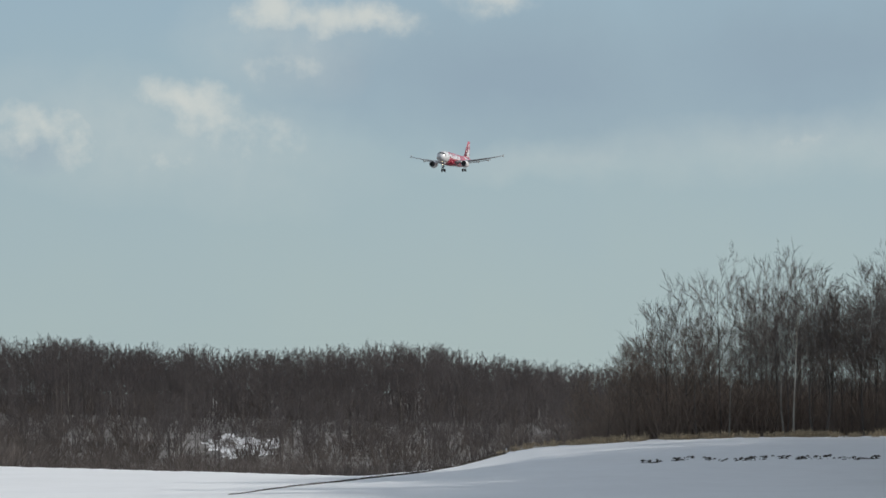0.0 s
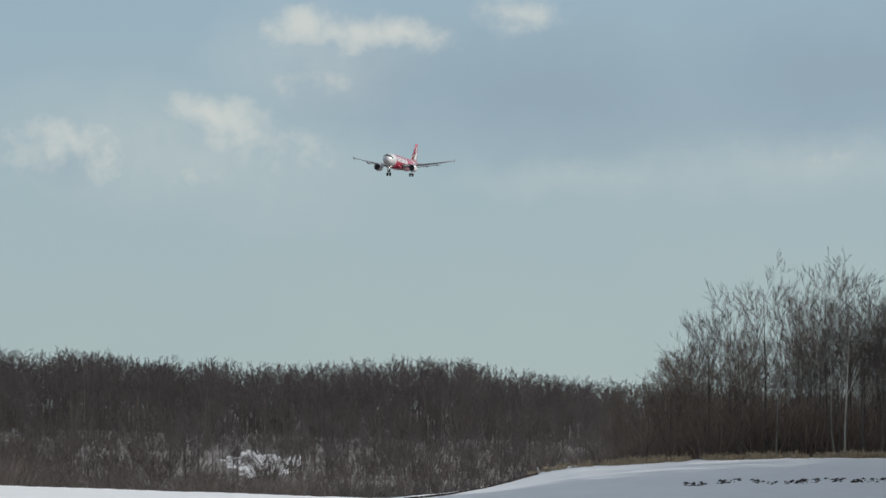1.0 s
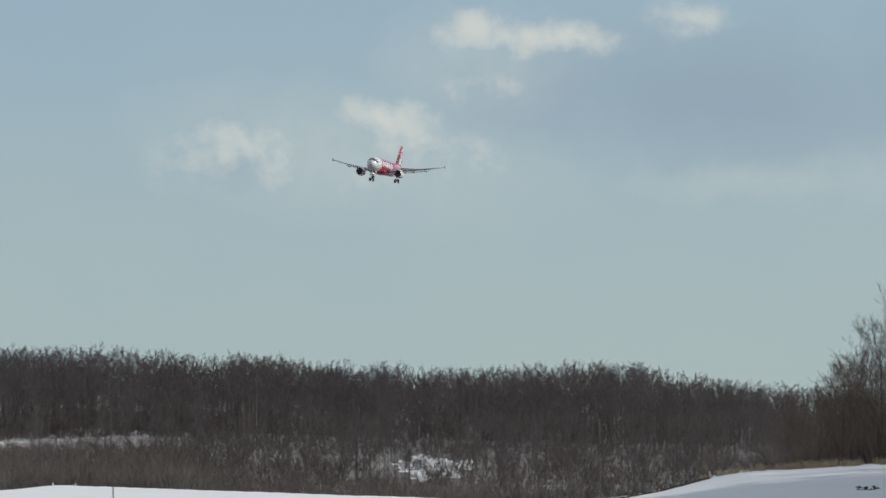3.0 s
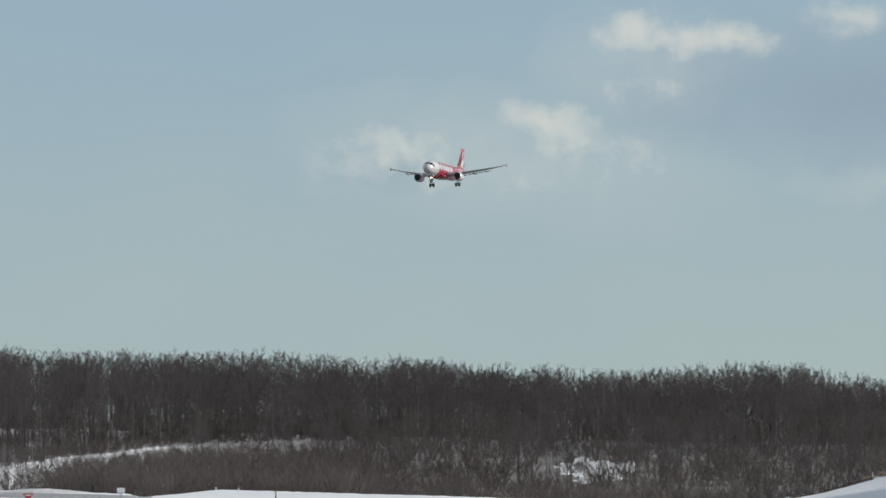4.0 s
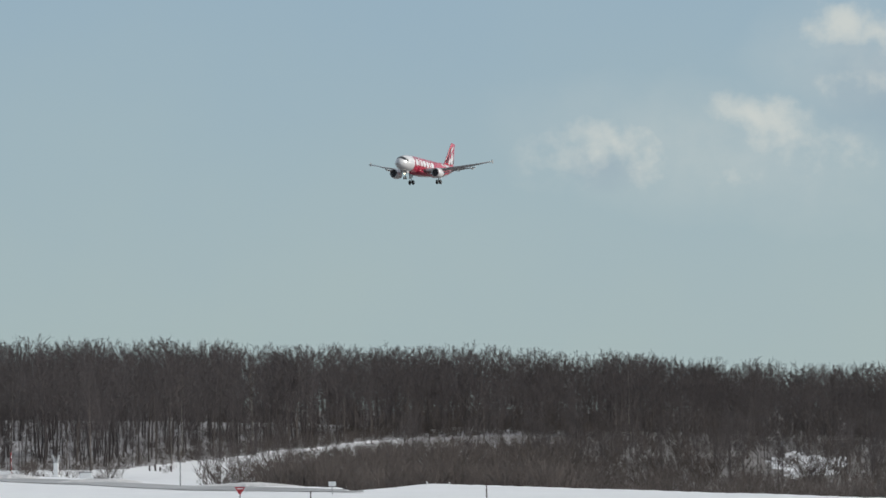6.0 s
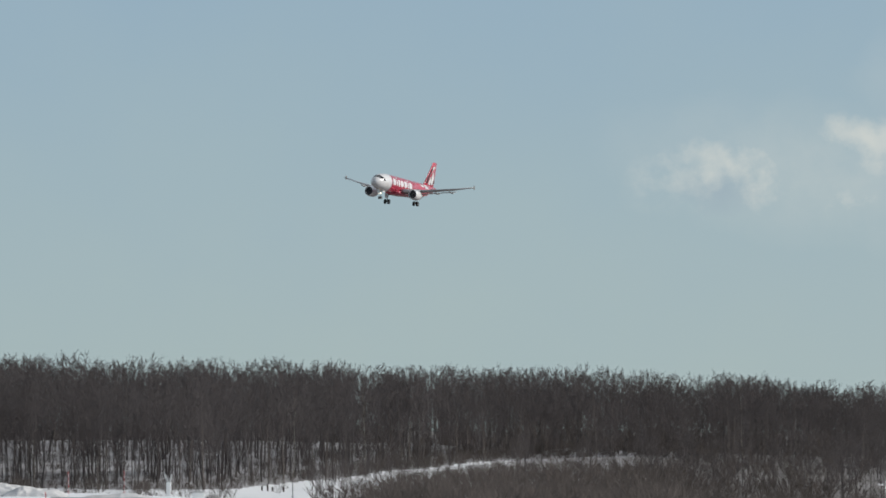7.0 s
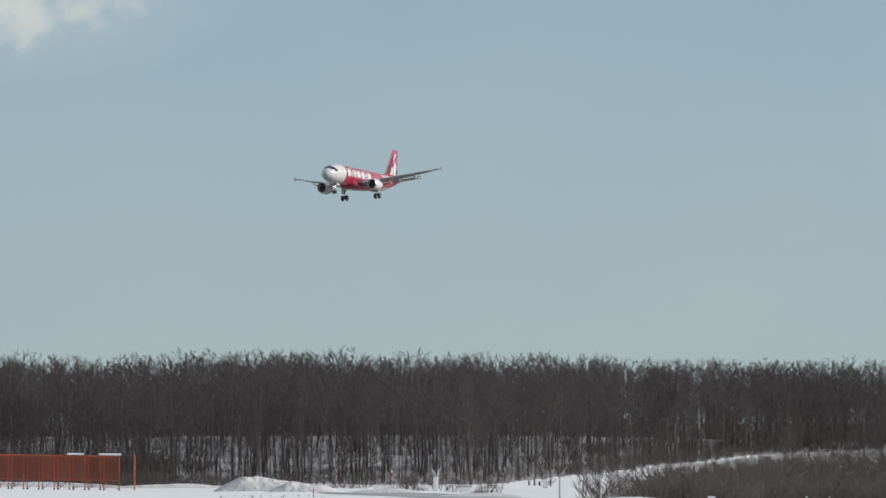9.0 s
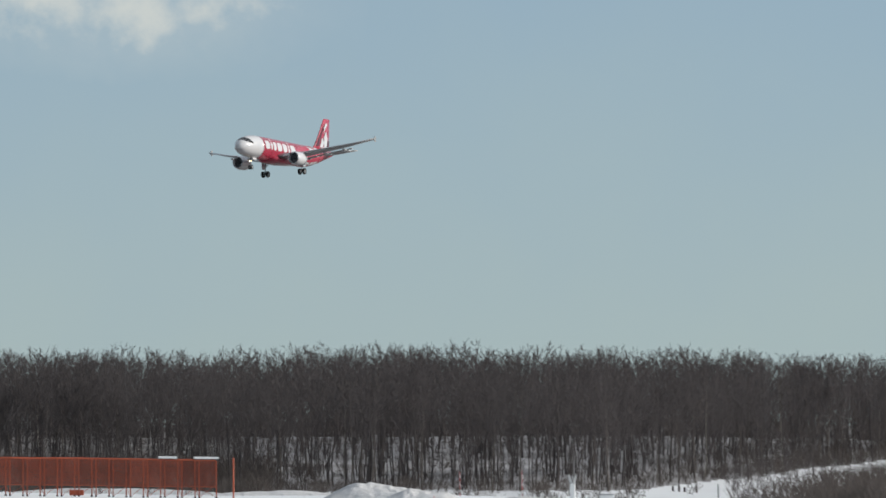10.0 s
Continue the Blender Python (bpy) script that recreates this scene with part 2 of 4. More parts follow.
def height(b, r):
    z = 2.6 * (1 - step(40, 140, r))
    e = edge_of_field(b)
    z += 0.24 * min(1, max(0, (-2060 - b) / 340)) * step(200, 290, r)
    if b > 20:
        z += mound_crest(b) * step(175, 238, r) * (1 - 0.75 * step(239, 262, r)) * (1 - step(300, 340, r))
    if r > e:
        s345 = slope_height(b, 345)
        if r < 345:
            zz = z + (s345 - z) * step(e, 345, r) - 1.4 * math.sin(math.pi * (r - e) / (345 - e))
            if b > 300:
                zz = max(zz, z) if r < 310 else zz
            z = zz
        elif r < 480:
            z = slope_height(b, r)
        else:
            z = slope_height(b, 480) + 0.6 * step(480, 700, r)
    return z


def spot(b, r):
    return r * math.sin(b / F), r * math.cos(b / F)


def ground_at(b, r):
    x, y = spot(b, r)
    return height(b, r) + uneven(x, y, r)


def uneven(x, y, r):
    k = 0.05 if r < 320 else 0.14
    return k * noise.noise((x * 0.16, y * 0.06, 0.0)) + 0.35 * k * noise.noise((x * 0.7, y * 0.25, 3.0))


def build_ground():
    bear = list(np.arange(-2900, 1800, 11.0))
    wide = [F * math.pi * 2 * i / 90 + bear[-1] + 60 for i in range(90)]
    bear += [b for b in wide if b < bear[0] + 2 * math.pi * F - 60]
    radii = sorted(set([30, 40, 50, 60, 75, 90, 105, 120, 135, 150] + list(np.arange(160, 345, 2.0)) + list(np.arange(345, 500, 4.0)) + [520, 560, 600, 700, 850, 1100, 1500, 2200, 3200, 4700]))
    v, f = [], []
    n = len(bear)
    for r in radii:
        for b in bear:
            x, y = spot(b, r)
            v.append((x, y, height(b if b < 4 * F * 0.785 else -2600, r) + uneven(x, y, r)))
    for i in range(len(radii) - 1):
        for k in range(n):
            f.append((i * n + k, i * n + (k + 1) % n, (i + 1) * n + (k + 1) % n, (i + 1) * n + k))
    v.append((0, 0, height(0, 1) + 0.01))
    ring = len(f)
    f += [(len(v) - 1, (k + 1) % n, k) for k in range(n)]
    g = part("ground", (v, f), SNOW, smooth=True)
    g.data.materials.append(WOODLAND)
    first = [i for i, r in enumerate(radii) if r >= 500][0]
    g.data.materials.append(SHADED_FLOOR)
    g.data.materials.append(DARK_FLOOR)

    def kind(i):
        r, b = radii[i // n], bear[i % n]
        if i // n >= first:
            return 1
        if b > 2000 or r < 340 or clearing(b, r) > 0.1 + 0.8 * noise.noise((b * 0.035, r * 0.07, 2.0)):
            return 0
        # darker floor towards both ends of the slope, with a ragged border
        bare = step(-760, -620, b) + step(-1960, -2120, b) > 0.5 + 0.6 * noise.noise((b * 0.013, r * 0.05, 1.0))
        return (3 if bare else 2) if r > wood_edge(b) + 2 or b > -900 else 0

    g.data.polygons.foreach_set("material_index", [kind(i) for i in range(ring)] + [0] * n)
    tagged(g, "snow-covered fields and wooded slope in winter", "ground", kind="structure")


build_ground()


def build_road():
    v, f = [], []
    cols = list(np.arange(-1720, -960, 10.0))
    for i, b in enumerate(cols):
        near = lerp(b, (-1720, 286), (-1500, 262), (-1300, 240), (-1000, 231))
        far = lerp(b, (-1720, 288), (-1600, 288), (-1500, 280), (-1300, 256), (-1000, 240))
        for r in (near, (near + far) / 2, far):
            x, y = spot(b, r)
            v.append((x, y, ground_at(b, r) + 0.03))
        if i:
            o = 3 * i
            f += [(o - 3, o, o + 1, o - 2), (o - 2, o + 1, o + 2, o - 1)]
    tagged(part("road", (v, f), ROAD), "grey cleared service road across the snow", "road", kind="structure")


build_road()

# ---------------------------------------------------------------- trees
rng = random.Random(11)


class Wood:
    """Collects stems and twigs as triangles."""

    def __init__(self):
        self.v, self.f = [], []

    def stem(self, pts, rad, sides=4):
        o = len(self.v)
        tv, tf = tube(pts, rad, sides, False)
        self.v += [tuple(p) for p in tv]
        self.f += [tuple(i + o for i in q) for q in tf]

    def twig(self, p, d, length, width):
        o = len(self.v)
        s = d.cross(Vector((rng.uniform(-1, 1), rng.uniform(-1, 1), rng.uniform(-0.3, 0.3)))).normalized() * width * 0.5
        self.v += [tuple(p - s), tuple(p + s), tuple(p + d * length)]
        self.f.append((o, o + 1, o + 2))

    def mesh(self, name, mat):
        me = bpy.data.meshes.new(name)
        me.from_pydata(self.v, [], self.f)
        me.materials.append(mat)
        return me


def any_way(up=0.0):
    z = rng.uniform(-1, 1)
    a = rng.uniform(0, 2 * math.pi)
    q = math.sqrt(1 - z * z)
    return Vector((q * math.cos(a), q * math.sin(a), z + up))


def grown_tree(h, fork, limbs, spread, kids, twigs, width, mat, bark_twig, rise=1.0, lean=0.03, coarse=False, girth=0.0095, sides=5):
    """Trunk and crown meshes of a leafless tree whose limbs fork upwards, and its true height."""
    trunk, crown = Wood(), Wood()
    tip = Vector((rng.uniform(-lean, lean) * h, rng.uniform(-lean, lean) * h, h * 0.86))
    bend = Vector((rng.uniform(-0.02, 0.02) * h, rng.uniform(-0.02, 0.02) * h, 0))
    axis = lambda t: tip * t + bend * math.sin(math.pi * t) + bend * 0.5 * math.sin(8 * t)
    r0 = h * girth
    ts = [0, 0.06, 0.2, 0.35, 0.5, 0.65, 0.8, 1.0]
    trunk.stem([axis(t) - Vector((0, 0, 0.15 if t == 0 else 0)) for t in ts], [max(0.008, r0 * (1.3 if t == 0 else 1 - 0.96 * t)) for t in ts], sides)

    def branch(p, d, length, rad, level):
        path, way = [p], d
        for k in range(3):
            way = (way + 0.2 * any_way(0.25)).normalized()
            path.append(path[-1] + way * length / 3)
        if coarse or level > 1:
            crown.twig(p, (path[3] - p).normalized(), (path[3] - p).length, max(width * 1.3, rad * 2))
        else:
            trunk.stem(path, [rad, rad * 0.75, rad * 0.5, max(0.005, rad * 0.25)], 3)
        n = kids if level < 2 else twigs
        for k in range(n):
            s = min(2.999, 3 * (0.28 + 0.72 * (k + rng.random()) / n))
            o = path[int(s)].lerp(path[int(s) + 1], s - int(s))
            e = (way + 0.62 * any_way(0.3)).normalized()
            if level < 2:
                branch(o, e, length * rng.uniform(0.42, 0.66), rad * 0.5, level + 1)
            else:
                crown.twig(o, e, length * rng.uniform(0.35, 0.75) * (1.3 if coarse else 1.0), width)

    for i in range(limbs):
        t = fork + (0.98 - fork) * ((i + rng.random()) / limbs)
        a = i * 2.4 + rng.uniform(-0.6, 0.6)
        d = Vector((math.cos(a), math.sin(a), rise * rng.uniform(0.8, 1.3) + 0.9 * t)).normalized()
        branch(axis(t), d, spread * h * (1.1 - 0.7 * t) * rng.uniform(0.75, 1.15), max(0.008, r0 * (1 - t) * 0.55), 0)
    return trunk.mesh("trunk", mat), crown.mesh("crown", bark_twig), max(q[2] for q in crown.v)


def bush_mesh(h, stems, width, mat):
    w = Wood()
    for i in range(stems):
        a = rng.uniform(0, 2 * math.pi)
        d = Vector((math.cos(a) * rng.uniform(0.1, 0.7), math.sin(a) * rng.uniform(0.1, 0.7), 1)).normalized()
        p = Vector((math.cos(a), math.sin(a), 0)) * rng.uniform(0, 0.25) * h - Vector((0, 0, 0.1))
        length = h * rng.uniform(0.6, 1.05)
        w.twig(p, d, length, width)
        for k in range(5):
            o = p + d * length * rng.uniform(0.3, 0.9)
            b = rng.uniform(0, 2 * math.pi)
            e = (d + 0.7 * Vector((math.cos(b), math.sin(b), 0.3))).normalized()
            w.twig(o, e, length * rng.uniform(0.2, 0.45), width * 0.7)
    return w.mesh("brush", mat)


def plant(kit, b, r, h, label, category="tree", group="", lift=0.0):
    """A tree of its own from a kit (trunk mesh, crown mesh, built height)."""
    x, y = spot(b, r)
    s = h / kit[2]
    ob = empty("tree", pose(x, y, ground_at(b, r) - 0.05, 0, 0, rng.uniform(0, 360)) @ Matrix.Diagonal((s * rng.uniform(0.9, 1.1),) * 2 + (s, 1)), label, category, group)
    part("trunk", kit[0], None, ob)
    part("crown", kit[1], None, ob)
    return ob


NEAR_KITS = [grown_tree(10, c, 11, s, 4, 7, 0.015, BARK, TWIG, rise=u, girth=0.0085) for c, s, u in ((0.34, 0.4, 0.7), (0.42, 0.38, 0.9), (0.3, 0.44, 0.65), (0.45, 0.42, 0.8), (0.38, 0.34, 1.1), (0.4, 0.4, 0.8))]
YOUNG_KITS = [grown_tree(6, 0.1, 9, 0.4, 4, 7, 0.014, BARK, UNDER, rise=1.0, lean=0.08, girth=0.006) for i in range(4)]
BIRCH_KITS = [grown_tree(10, 0.45, 9, 0.26, 4, 7, 0.013, BIRCH, TWIG, rise=1.5, lean=l, girth=0.0085) for l in (0.04, 0.07)]
DEEP_KITS = [grown_tree(9, c, 9, s, 3, 5, 0.032, BARK, TWIG, rise=u, coarse=True, sides=3) for c, s, u in ((0.12, 0.36, 1.0), (0.16, 0.32, 1.2), (0.1, 0.38, 0.9), (0.14, 0.33, 1.3), (0.12, 0.36, 0.8), (0.2, 0.34, 1.1))]
SHADE_KITS = [grown_tree(9, 0.15, 9, s, 3, 3, 0.18, BARK, TWIG, rise=0.8, coarse=True) for s in (0.36, 0.4)]
FRONT_KITS = [grown_tree(9, c, 8, s, 3, 4, 0.032, BARK, TWIG, rise=u, coarse=True, lean=0.07, girth=0.0068, sides=4) for c, s, u in ((0.26, 0.3, 1.0), (0.36, 0.27, 1.2), (0.3, 0.34, 0.9), (0.4, 0.28, 1.3), (0.28, 0.3, 1.1))]
FAR_KITS = [grown_tree(9, c, 9, s, 4, 6, 0.024, BARK, FAR_TWIG, rise=u, lean=0.05, coarse=True, girth=0.0075) for c, s, u in ((0.38, 0.3, 1.2), (0.44, 0.27, 1.3), (0.42, 0.34, 1.0), (0.46, 0.26, 1.5), (0.38, 0.3, 1.1))]
SAPLING_KITS = [grown_tree(4, 0.12, 7, 0.34, 2, 3, 0.03, BARK, TWIG, rise=1.2, lean=0.12, coarse=True, girth=0.008, sides=3) for i in range(5)]
PALE_KITS = [grown_tree(9, 0.5, 8, 0.2, 3, 5, 0.03, BIRCH, TWIG, rise=1.6, coarse=True, girth=0.0055)]


def near_top(b):
    return lerp(b, (440, 222), (480, 195), (514, 165), (560, 130), (608, 66), (640, 60), (708, 8), (760, 48), (807, 24), (859, 6), (920, 25), (1004, 10), (1100, 0))


def near_woods():
    # the bank's own trees, and some more past the right of the view
    for i in range(100):
        b = (rng.uniform(540, 1130) if i < 48 else rng.uniform(740, 1150)) if i > 6 else (708, 608, 640, 807, 859, 1004, 760)[i]
        r = rng.uniform(241, 285) if i > 6 else rng.uniform(243, 252)
        top = EYE + (HOR - near_top(b)) / F * r
        h = (top - height(b, r)) * 1.09 * (1.0 if i <= 6 else rng.uniform(0.58, 0.95))
        plant(rng.choice(NEAR_KITS), b, r, h, "bare deciduous tree on the snowy bank", group="trees on the bank")
    for i in range(36):    # young growth where the wood runs out
        b = rng.uniform(432, 700)
        r = rng.uniform(242, 282)
        top = EYE + (HOR - max(near_top(b), 125)) / F * r
        plant(rng.choice(YOUNG_KITS), b, r, max(1.5, (top - height(b, r)) * rng.uniform(0.7, 1.0)), "young reddish-brown bare tree at the end of the bank", group="young trees on the bank")
    for b, h in ((826, 8.2), (843, 8.6), (722, 6.5)):
        plant(rng.choice(BIRCH_KITS), b, 243, h, "pale-barked bare birch on the snowy bank", group="birches on the bank")


def scatter(name, kits, places, label, category):
    """Many plants joined into one object: places of (bearing, range, height, drop of base)."""
    vs, fs, off = [], [], 0
    cache = []
    for kit in kits:
        for_kit = []
        for me in kit[:-1]:
            co = np.empty(len(me.vertices) * 3)
            me.vertices.foreach_get("co", co)
            me.calc_loop_triangles()
            tri = np.empty(len(me.loop_triangles) * 3, dtype=np.int64)
            me.loop_triangles.foreach_get("vertices", tri)
            for_kit.append((co.reshape(-1, 3), tri.reshape(-1, 3)))
        cache.append((for_kit, kit[-1]))
    for b, r, h in places:
        pieces, base = rng.choice(cache)
        s = h / base
        a = rng.uniform(0, 2 * math.pi)
        w = s * rng.uniform(0.9, 1.25)
        c, q = math.cos(a) * w, math.sin(a) * w
        x, y = spot(b, r)
        z = ground_at(b, r) - 0.05
        for co, tri in pieces:
            p = np.stack((co[:, 0] * c - co[:, 1] * q + x, co[:, 0] * q + co[:, 1] * c + y, co[:, 2] * s + z), 1)
            vs.append(p)
            fs.append(tri + off)
            off += len(p)
    v, f = np.concatenate(vs), np.concatenate(fs)
    me = bpy.data.meshes.new(name)
    me.vertices.add(len(v))
    me.vertices.foreach_set("co", v.ravel())
    me.loops.add(f.size)
    me.loops.foreach_set("vertex_index", f.ravel())
    me.polygons.add(len(f))
    me.polygons.foreach_set("loop_start", np.arange(len(f)) * 3)
    me.update(calc_edges=True)
    me.materials.append(FAR_TWIG if category == "woods" else (UNDER if name == "undergrowth" else BRUSH) if category == "shrubs" else DRY)
    return tagged(new(name, me), label, category, kind="stuff")


near_woods()
# Unseen trees added on the right to shade the bank, thinned for its crest
scatter("bank_woods", SHADE_KITS, [(b, r, rng.uniform(14, 17)) for b, r in ((rng.uniform(1060 + 64000 / r, 2150), r) for r in (rng.uniform(160, 270) for i in range(360)))
                                   if spot(b, r)[1] - 0.325 * spot(b, r)[0] < 212 or rng.random() < 0.3], "added unseen leafless wood that shades the snowy bank", "woods")


def far_top(b):
    return lerp(b, (-2700, 150), (-2302, 148), (-2100, 152), (-1910, 142), (-1523, 150), (-1283, 153), (-914, 162), (-516, 176), (-330, 186), (-181, 196), (20, 190), (100, 186), (180, 192), (310, 216), (450, 226), (700, 240), (1300, 240))


def far_height(b, r, k):
    return max(3.0, (EYE + (HOR - far_top(b)) / F * r - height(b, r)) * k * 1.14)


def far_woods():
    deep = []
    edge = []
    for i in range(1080):
        b = rng.uniform(-2800, 1000)
        r = wood_edge(b) + 3 + 45 * rng.random()
        edge.append((b, r, far_height(b, r, rng.uniform(0.5, 0.96))))
    for i in range(1400):
        b = rng.uniform(-2800, 1200)
        r = max(wood_edge(b) + 45, 425) + 105 * rng.random()
        k = 0.96 + 0.10 * noise.noise((b * 0.011, r * 0.02, 0))
        deep.append((b, r, far_height(b, r, rng.uniform(0.84, 1.04) * k)))
    back = []
    for i in range(440):    # the wood goes on over the rise
        b = rng.uniform(-2850, 1200)
        r = rng.uniform(535, 620)
        back.append((b, r, far_height(b, r, rng.uniform(0.7, 0.86))))
    scatter("back_woods", SHADE_KITS, back, "dense leafless woods over the rise", "woods")
    young = []
    for i in range(150):    # saplings on the open snow below the trees
        b = rng.uniform(-1265, -1090) if i < 95 else rng.uniform(-1265, -850)
        r = rng.uniform(318, wood_edge(b) + 4)
        young.append((b, r, rng.uniform(1.0, 2.8)))
    for i in range(1150):    # and under them
        b = rng.uniform(-2800, 500)
        young.append((b, wood_edge(b) + 80 * rng.random(), rng.uniform(1.6, 4.6)))
    scatter("saplings", SAPLING_KITS, young, "thin leafless saplings among the trees on the snowy slope", "woods")
    scatter("slope_trees", FRONT_KITS, edge, "slender grey-brown leafless trees on the snowy slope", "woods")
    # younger growth that comes down to the field
    for i in range(400):
        b = rng.uniform(-900, 700)
        r = rng.uniform(350, wood_edge(b) + 5)
        if clearing(b, r) > -0.3 or rng.random() > step(-1000, -500, b):
            continue
        deep.append((b, r, rng.uniform(3.0, 6.5)))
    scatter("far_trees", DEEP_KITS, deep, "dense grey-brown leafless winter woods on the slope", "woods")
    for i in range(172):
        b = rng.uniform(-2700, 700)
        r = wood_edge(b) + 14 * rng.random()
        kit = rng.choice(FAR_KITS) if rng.random() > 0.03 else PALE_KITS[0]
        plant(kit, b, r, far_height(b, r, rng.uniform(0.6, 0.95)), "slender bare tree at the edge of the woods", group="trees of the far woods")
    # taller ones that stand out of the skyline
    for i in range(34):
        b, r = rng.uniform(-2650, 420), rng.uniform(440, 470)
        plant(rng.choice(FAR_KITS), b, r, EYE + (HOR - far_top(b) + rng.uniform(0, 15)) / F * r - height(b, r), "tall bare tree rising out of the far woods", group="tall trees of the far woods")
    for b, drop in ((-2302, 138), (-1910, 122), (-1810, 132), (-1642, 146), (-1523, 135), (-1283, 138), (-915, 146), (-757, 156), (-516, 158), (-288, 172), (-181, 185), (130, 176), (310, 204), (-2020, 140), (-1100, 150)):
        r = 455
        plant(rng.choice(FAR_KITS), b, r, (EYE + (HOR - drop) / F * r - height(b, r)), "tall bare tree rising out of the far woods", group="tall trees of the far woods")


far_woods()


def shrubs():
    kits = [(bush_mesh(2, 16, 0.05, BRUSH), 2) for i in range(6)]
    places = []
    for i in range(1650):
        b = rng.uniform(-1240, 460)
        if rng.random() > 0.14 + step(-1215, -1040, b):
            continue
        e = edge_of_field(b)
        r = rng.uniform(min(e + 25, 300), wood_edge(b) + 10)
        drop = HOR + (EYE - height(b, r)) * F / r
        if clearing(b, r) > 0 and rng.random() < 0.4:
            continue
        h = rng.uniform(0.7, 2.7)
        if b < -600:    # the snow along the tree line stays clear
            h = min(2.9, max(0.3, (drop - tree_line(b) - rng.uniform(-5, 5)) * r / F)) * rng.uniform(0.85, 1.28)
            if drop < tree_line(b) + 2:
                continue
        places.append((b, r, h))
    for i in range(420):
        b = rng.uniform(-2700, -1150)
        r = wood_edge(b) - rng.uniform(-6, 36)
        if -1395 < b < -1130 and rng.random() < 0.9:
            continue
        places.append((b, r, rng.uniform(0.7, 1.6)))
    for i in range(1300):
        b = rng.uniform(-2750, -500)
        r = wood_edge(b) + rng.uniform(0, 60)
        tall = max(step(-1450, -1150, b), step(-1850, -2050, b))
        places.append((b, r, rng.uniform(0.35, 0.85) * (1 + tall)))
    for i in range(300):    # thicket behind the antenna screen
        b = rng.uniform(-2750, -1990)
        places.append((b, wood_edge(b) + rng.uniform(-8, 30), rng.uniform(1.4, 3.0)))
    for i in range(330):    # low brush under the first trees
        b = rng.uniform(-1180, -600)
        places.append((b, wood_edge(b) + rng.uniform(2, 26), rng.uniform(0.6, 1.5)))
    for i in range(520):    # thicket along the top of the rise
        b = rng.uniform(-2850, 1000)
        places.append((b, rng.uniform(488, 540), rng.uniform(2.6, 4.6)))
    scatter("shrubs", kits, places, "brown leafless shrubs on the snowy slope", "shrubs")
    under = []
    for i in range(950):
        b = rng.uniform(420, 1250)
        r = rng.uniform(243, 290)
        under.append((b, r, rng.uniform(1.4, 3.9) * step(380, 560, b) + 0.5))
    fine = [(bush_mesh(2, 20, 0.022, UNDER), 2) for i in range(5)]
    scatter("undergrowth", fine, under, "reddish-brown undergrowth beneath the trees on the bank", "shrubs")
    tufts = [(bush_mesh(0.4, 14, 0.035, DRY), 0.4) for i in range(3)]
    grass = []
    for i in range(700):
        b = rng.uniform(290, 1100)
        if rng.random() > 0.45 + 1.2 * noise.noise((b * 0.03, 4.0, 0)):
            continue
        grass.append((b, rng.uniform(235.0, 240), rng.uniform(0.15, 0.45) * (1.4 + noise.noise((b * 0.05, 9.0, 0)))))
    scatter("dry_grass", tufts, grass, "dry yellow grass along the crest of the bank", "grass")


shrubs()


# ---------------------------------------------------------------- things on the field
def antenna_screen():
    """Orange screen of an approach aid: bays of netted frames on paired legs."""
    r = 300.0
    b0, bay = -2071.0, 26.9
    ob = empty("antenna_screen", pose(*spot(b0, r), ground_at(b0, r), 0, 0, -b0 / F * 57.3), "long orange-red painted netted steel antenna screen on legs in snow", "antenna")
    inv = ob.matrix_basis.inverted()
    here = lambda b, z, d=0.0: inv @ Vector((*spot(b, r + d), ground_at(b, r) + z))
    n = 19
    for i in range(n + 1):
        b = b0 - bay * i
        for db in (0.0, -6.6) if i else (0.0,):
            part("leg", tube([here(b + db, -0.1), here(b + db, 2.2)], [0.035, 0.03], 8), ORANGE, ob)
            part("foot", tube([here(b + db, -0.1), here(b + db, 0.09)], [0.07, 0.06], 8), DARK_FOOT, ob, "dark footing")
        if i < n:
            q = b - bay
            part("top_rail", tube([here(b, 2.24), here(q, 2.24)], [0.05, 0.05], 8), ORANGE, ob)
            part("bottom_rail", tube([here(b, 0.66), here(q, 0.66)], [0.03, 0.03], 6), ORANGE, ob)
            part("brace", joined(tube([here(b, 0.05), here(b - 6.6 if i else q, 0.6)], [0.016, 0.016], 4), tube([here(q, 0.05), here(b - 6.6, 0.62)], [0.016, 0.016], 4)), ORANGE, ob)
            rods = [tube([here(b - bay * k / 18, 0.66, 0.03), here(b - bay * k / 18, 2.24, 0.03)], [0.018, 0.018], 4, False) for k in range(1, 18)]
            rods += [tube([here(b, z, 0.03), here(q, z, 0.03)], [0.022, 0.022], 4, False) for z in (0.78, 0.92, 1.06, 1.2, 1.34, 1.48, 1.62, 1.76, 1.9, 2.0, 2.08, 2.16)]
            part("netting", joined(*rods), ORANGE_DULL, ob, "orange-red netting")
    for q0, q1 in ((-2067, -2106), (-2133, -2162)):
        cover = part("cover", joined(tube([here(q0, 2.36), here(q1, 2.36)], [0.075, 0.075], 10)), WHITE_PAINT, ob, "white tubular cover")
        # dark strip along the underside of the cover
        part("tray", tube([here(q0 + 1, 2.27), here(q1 - 1, 2.27)], [0.05, 0.05], 8), DARK_FOOT, cover)
    box_at = here(-2290, 0.2, 1.5)
    part("junction_box", boxes((*box_at, 0.85, 0.4, 0.32), bevel=0.03), ORANGE, ob, "low red box")


DARK_FOOT = material("dark_footing", (0.05, 0.03, 0.03), 0.8, vary=0.2, scale=5.0)
antenna_screen()


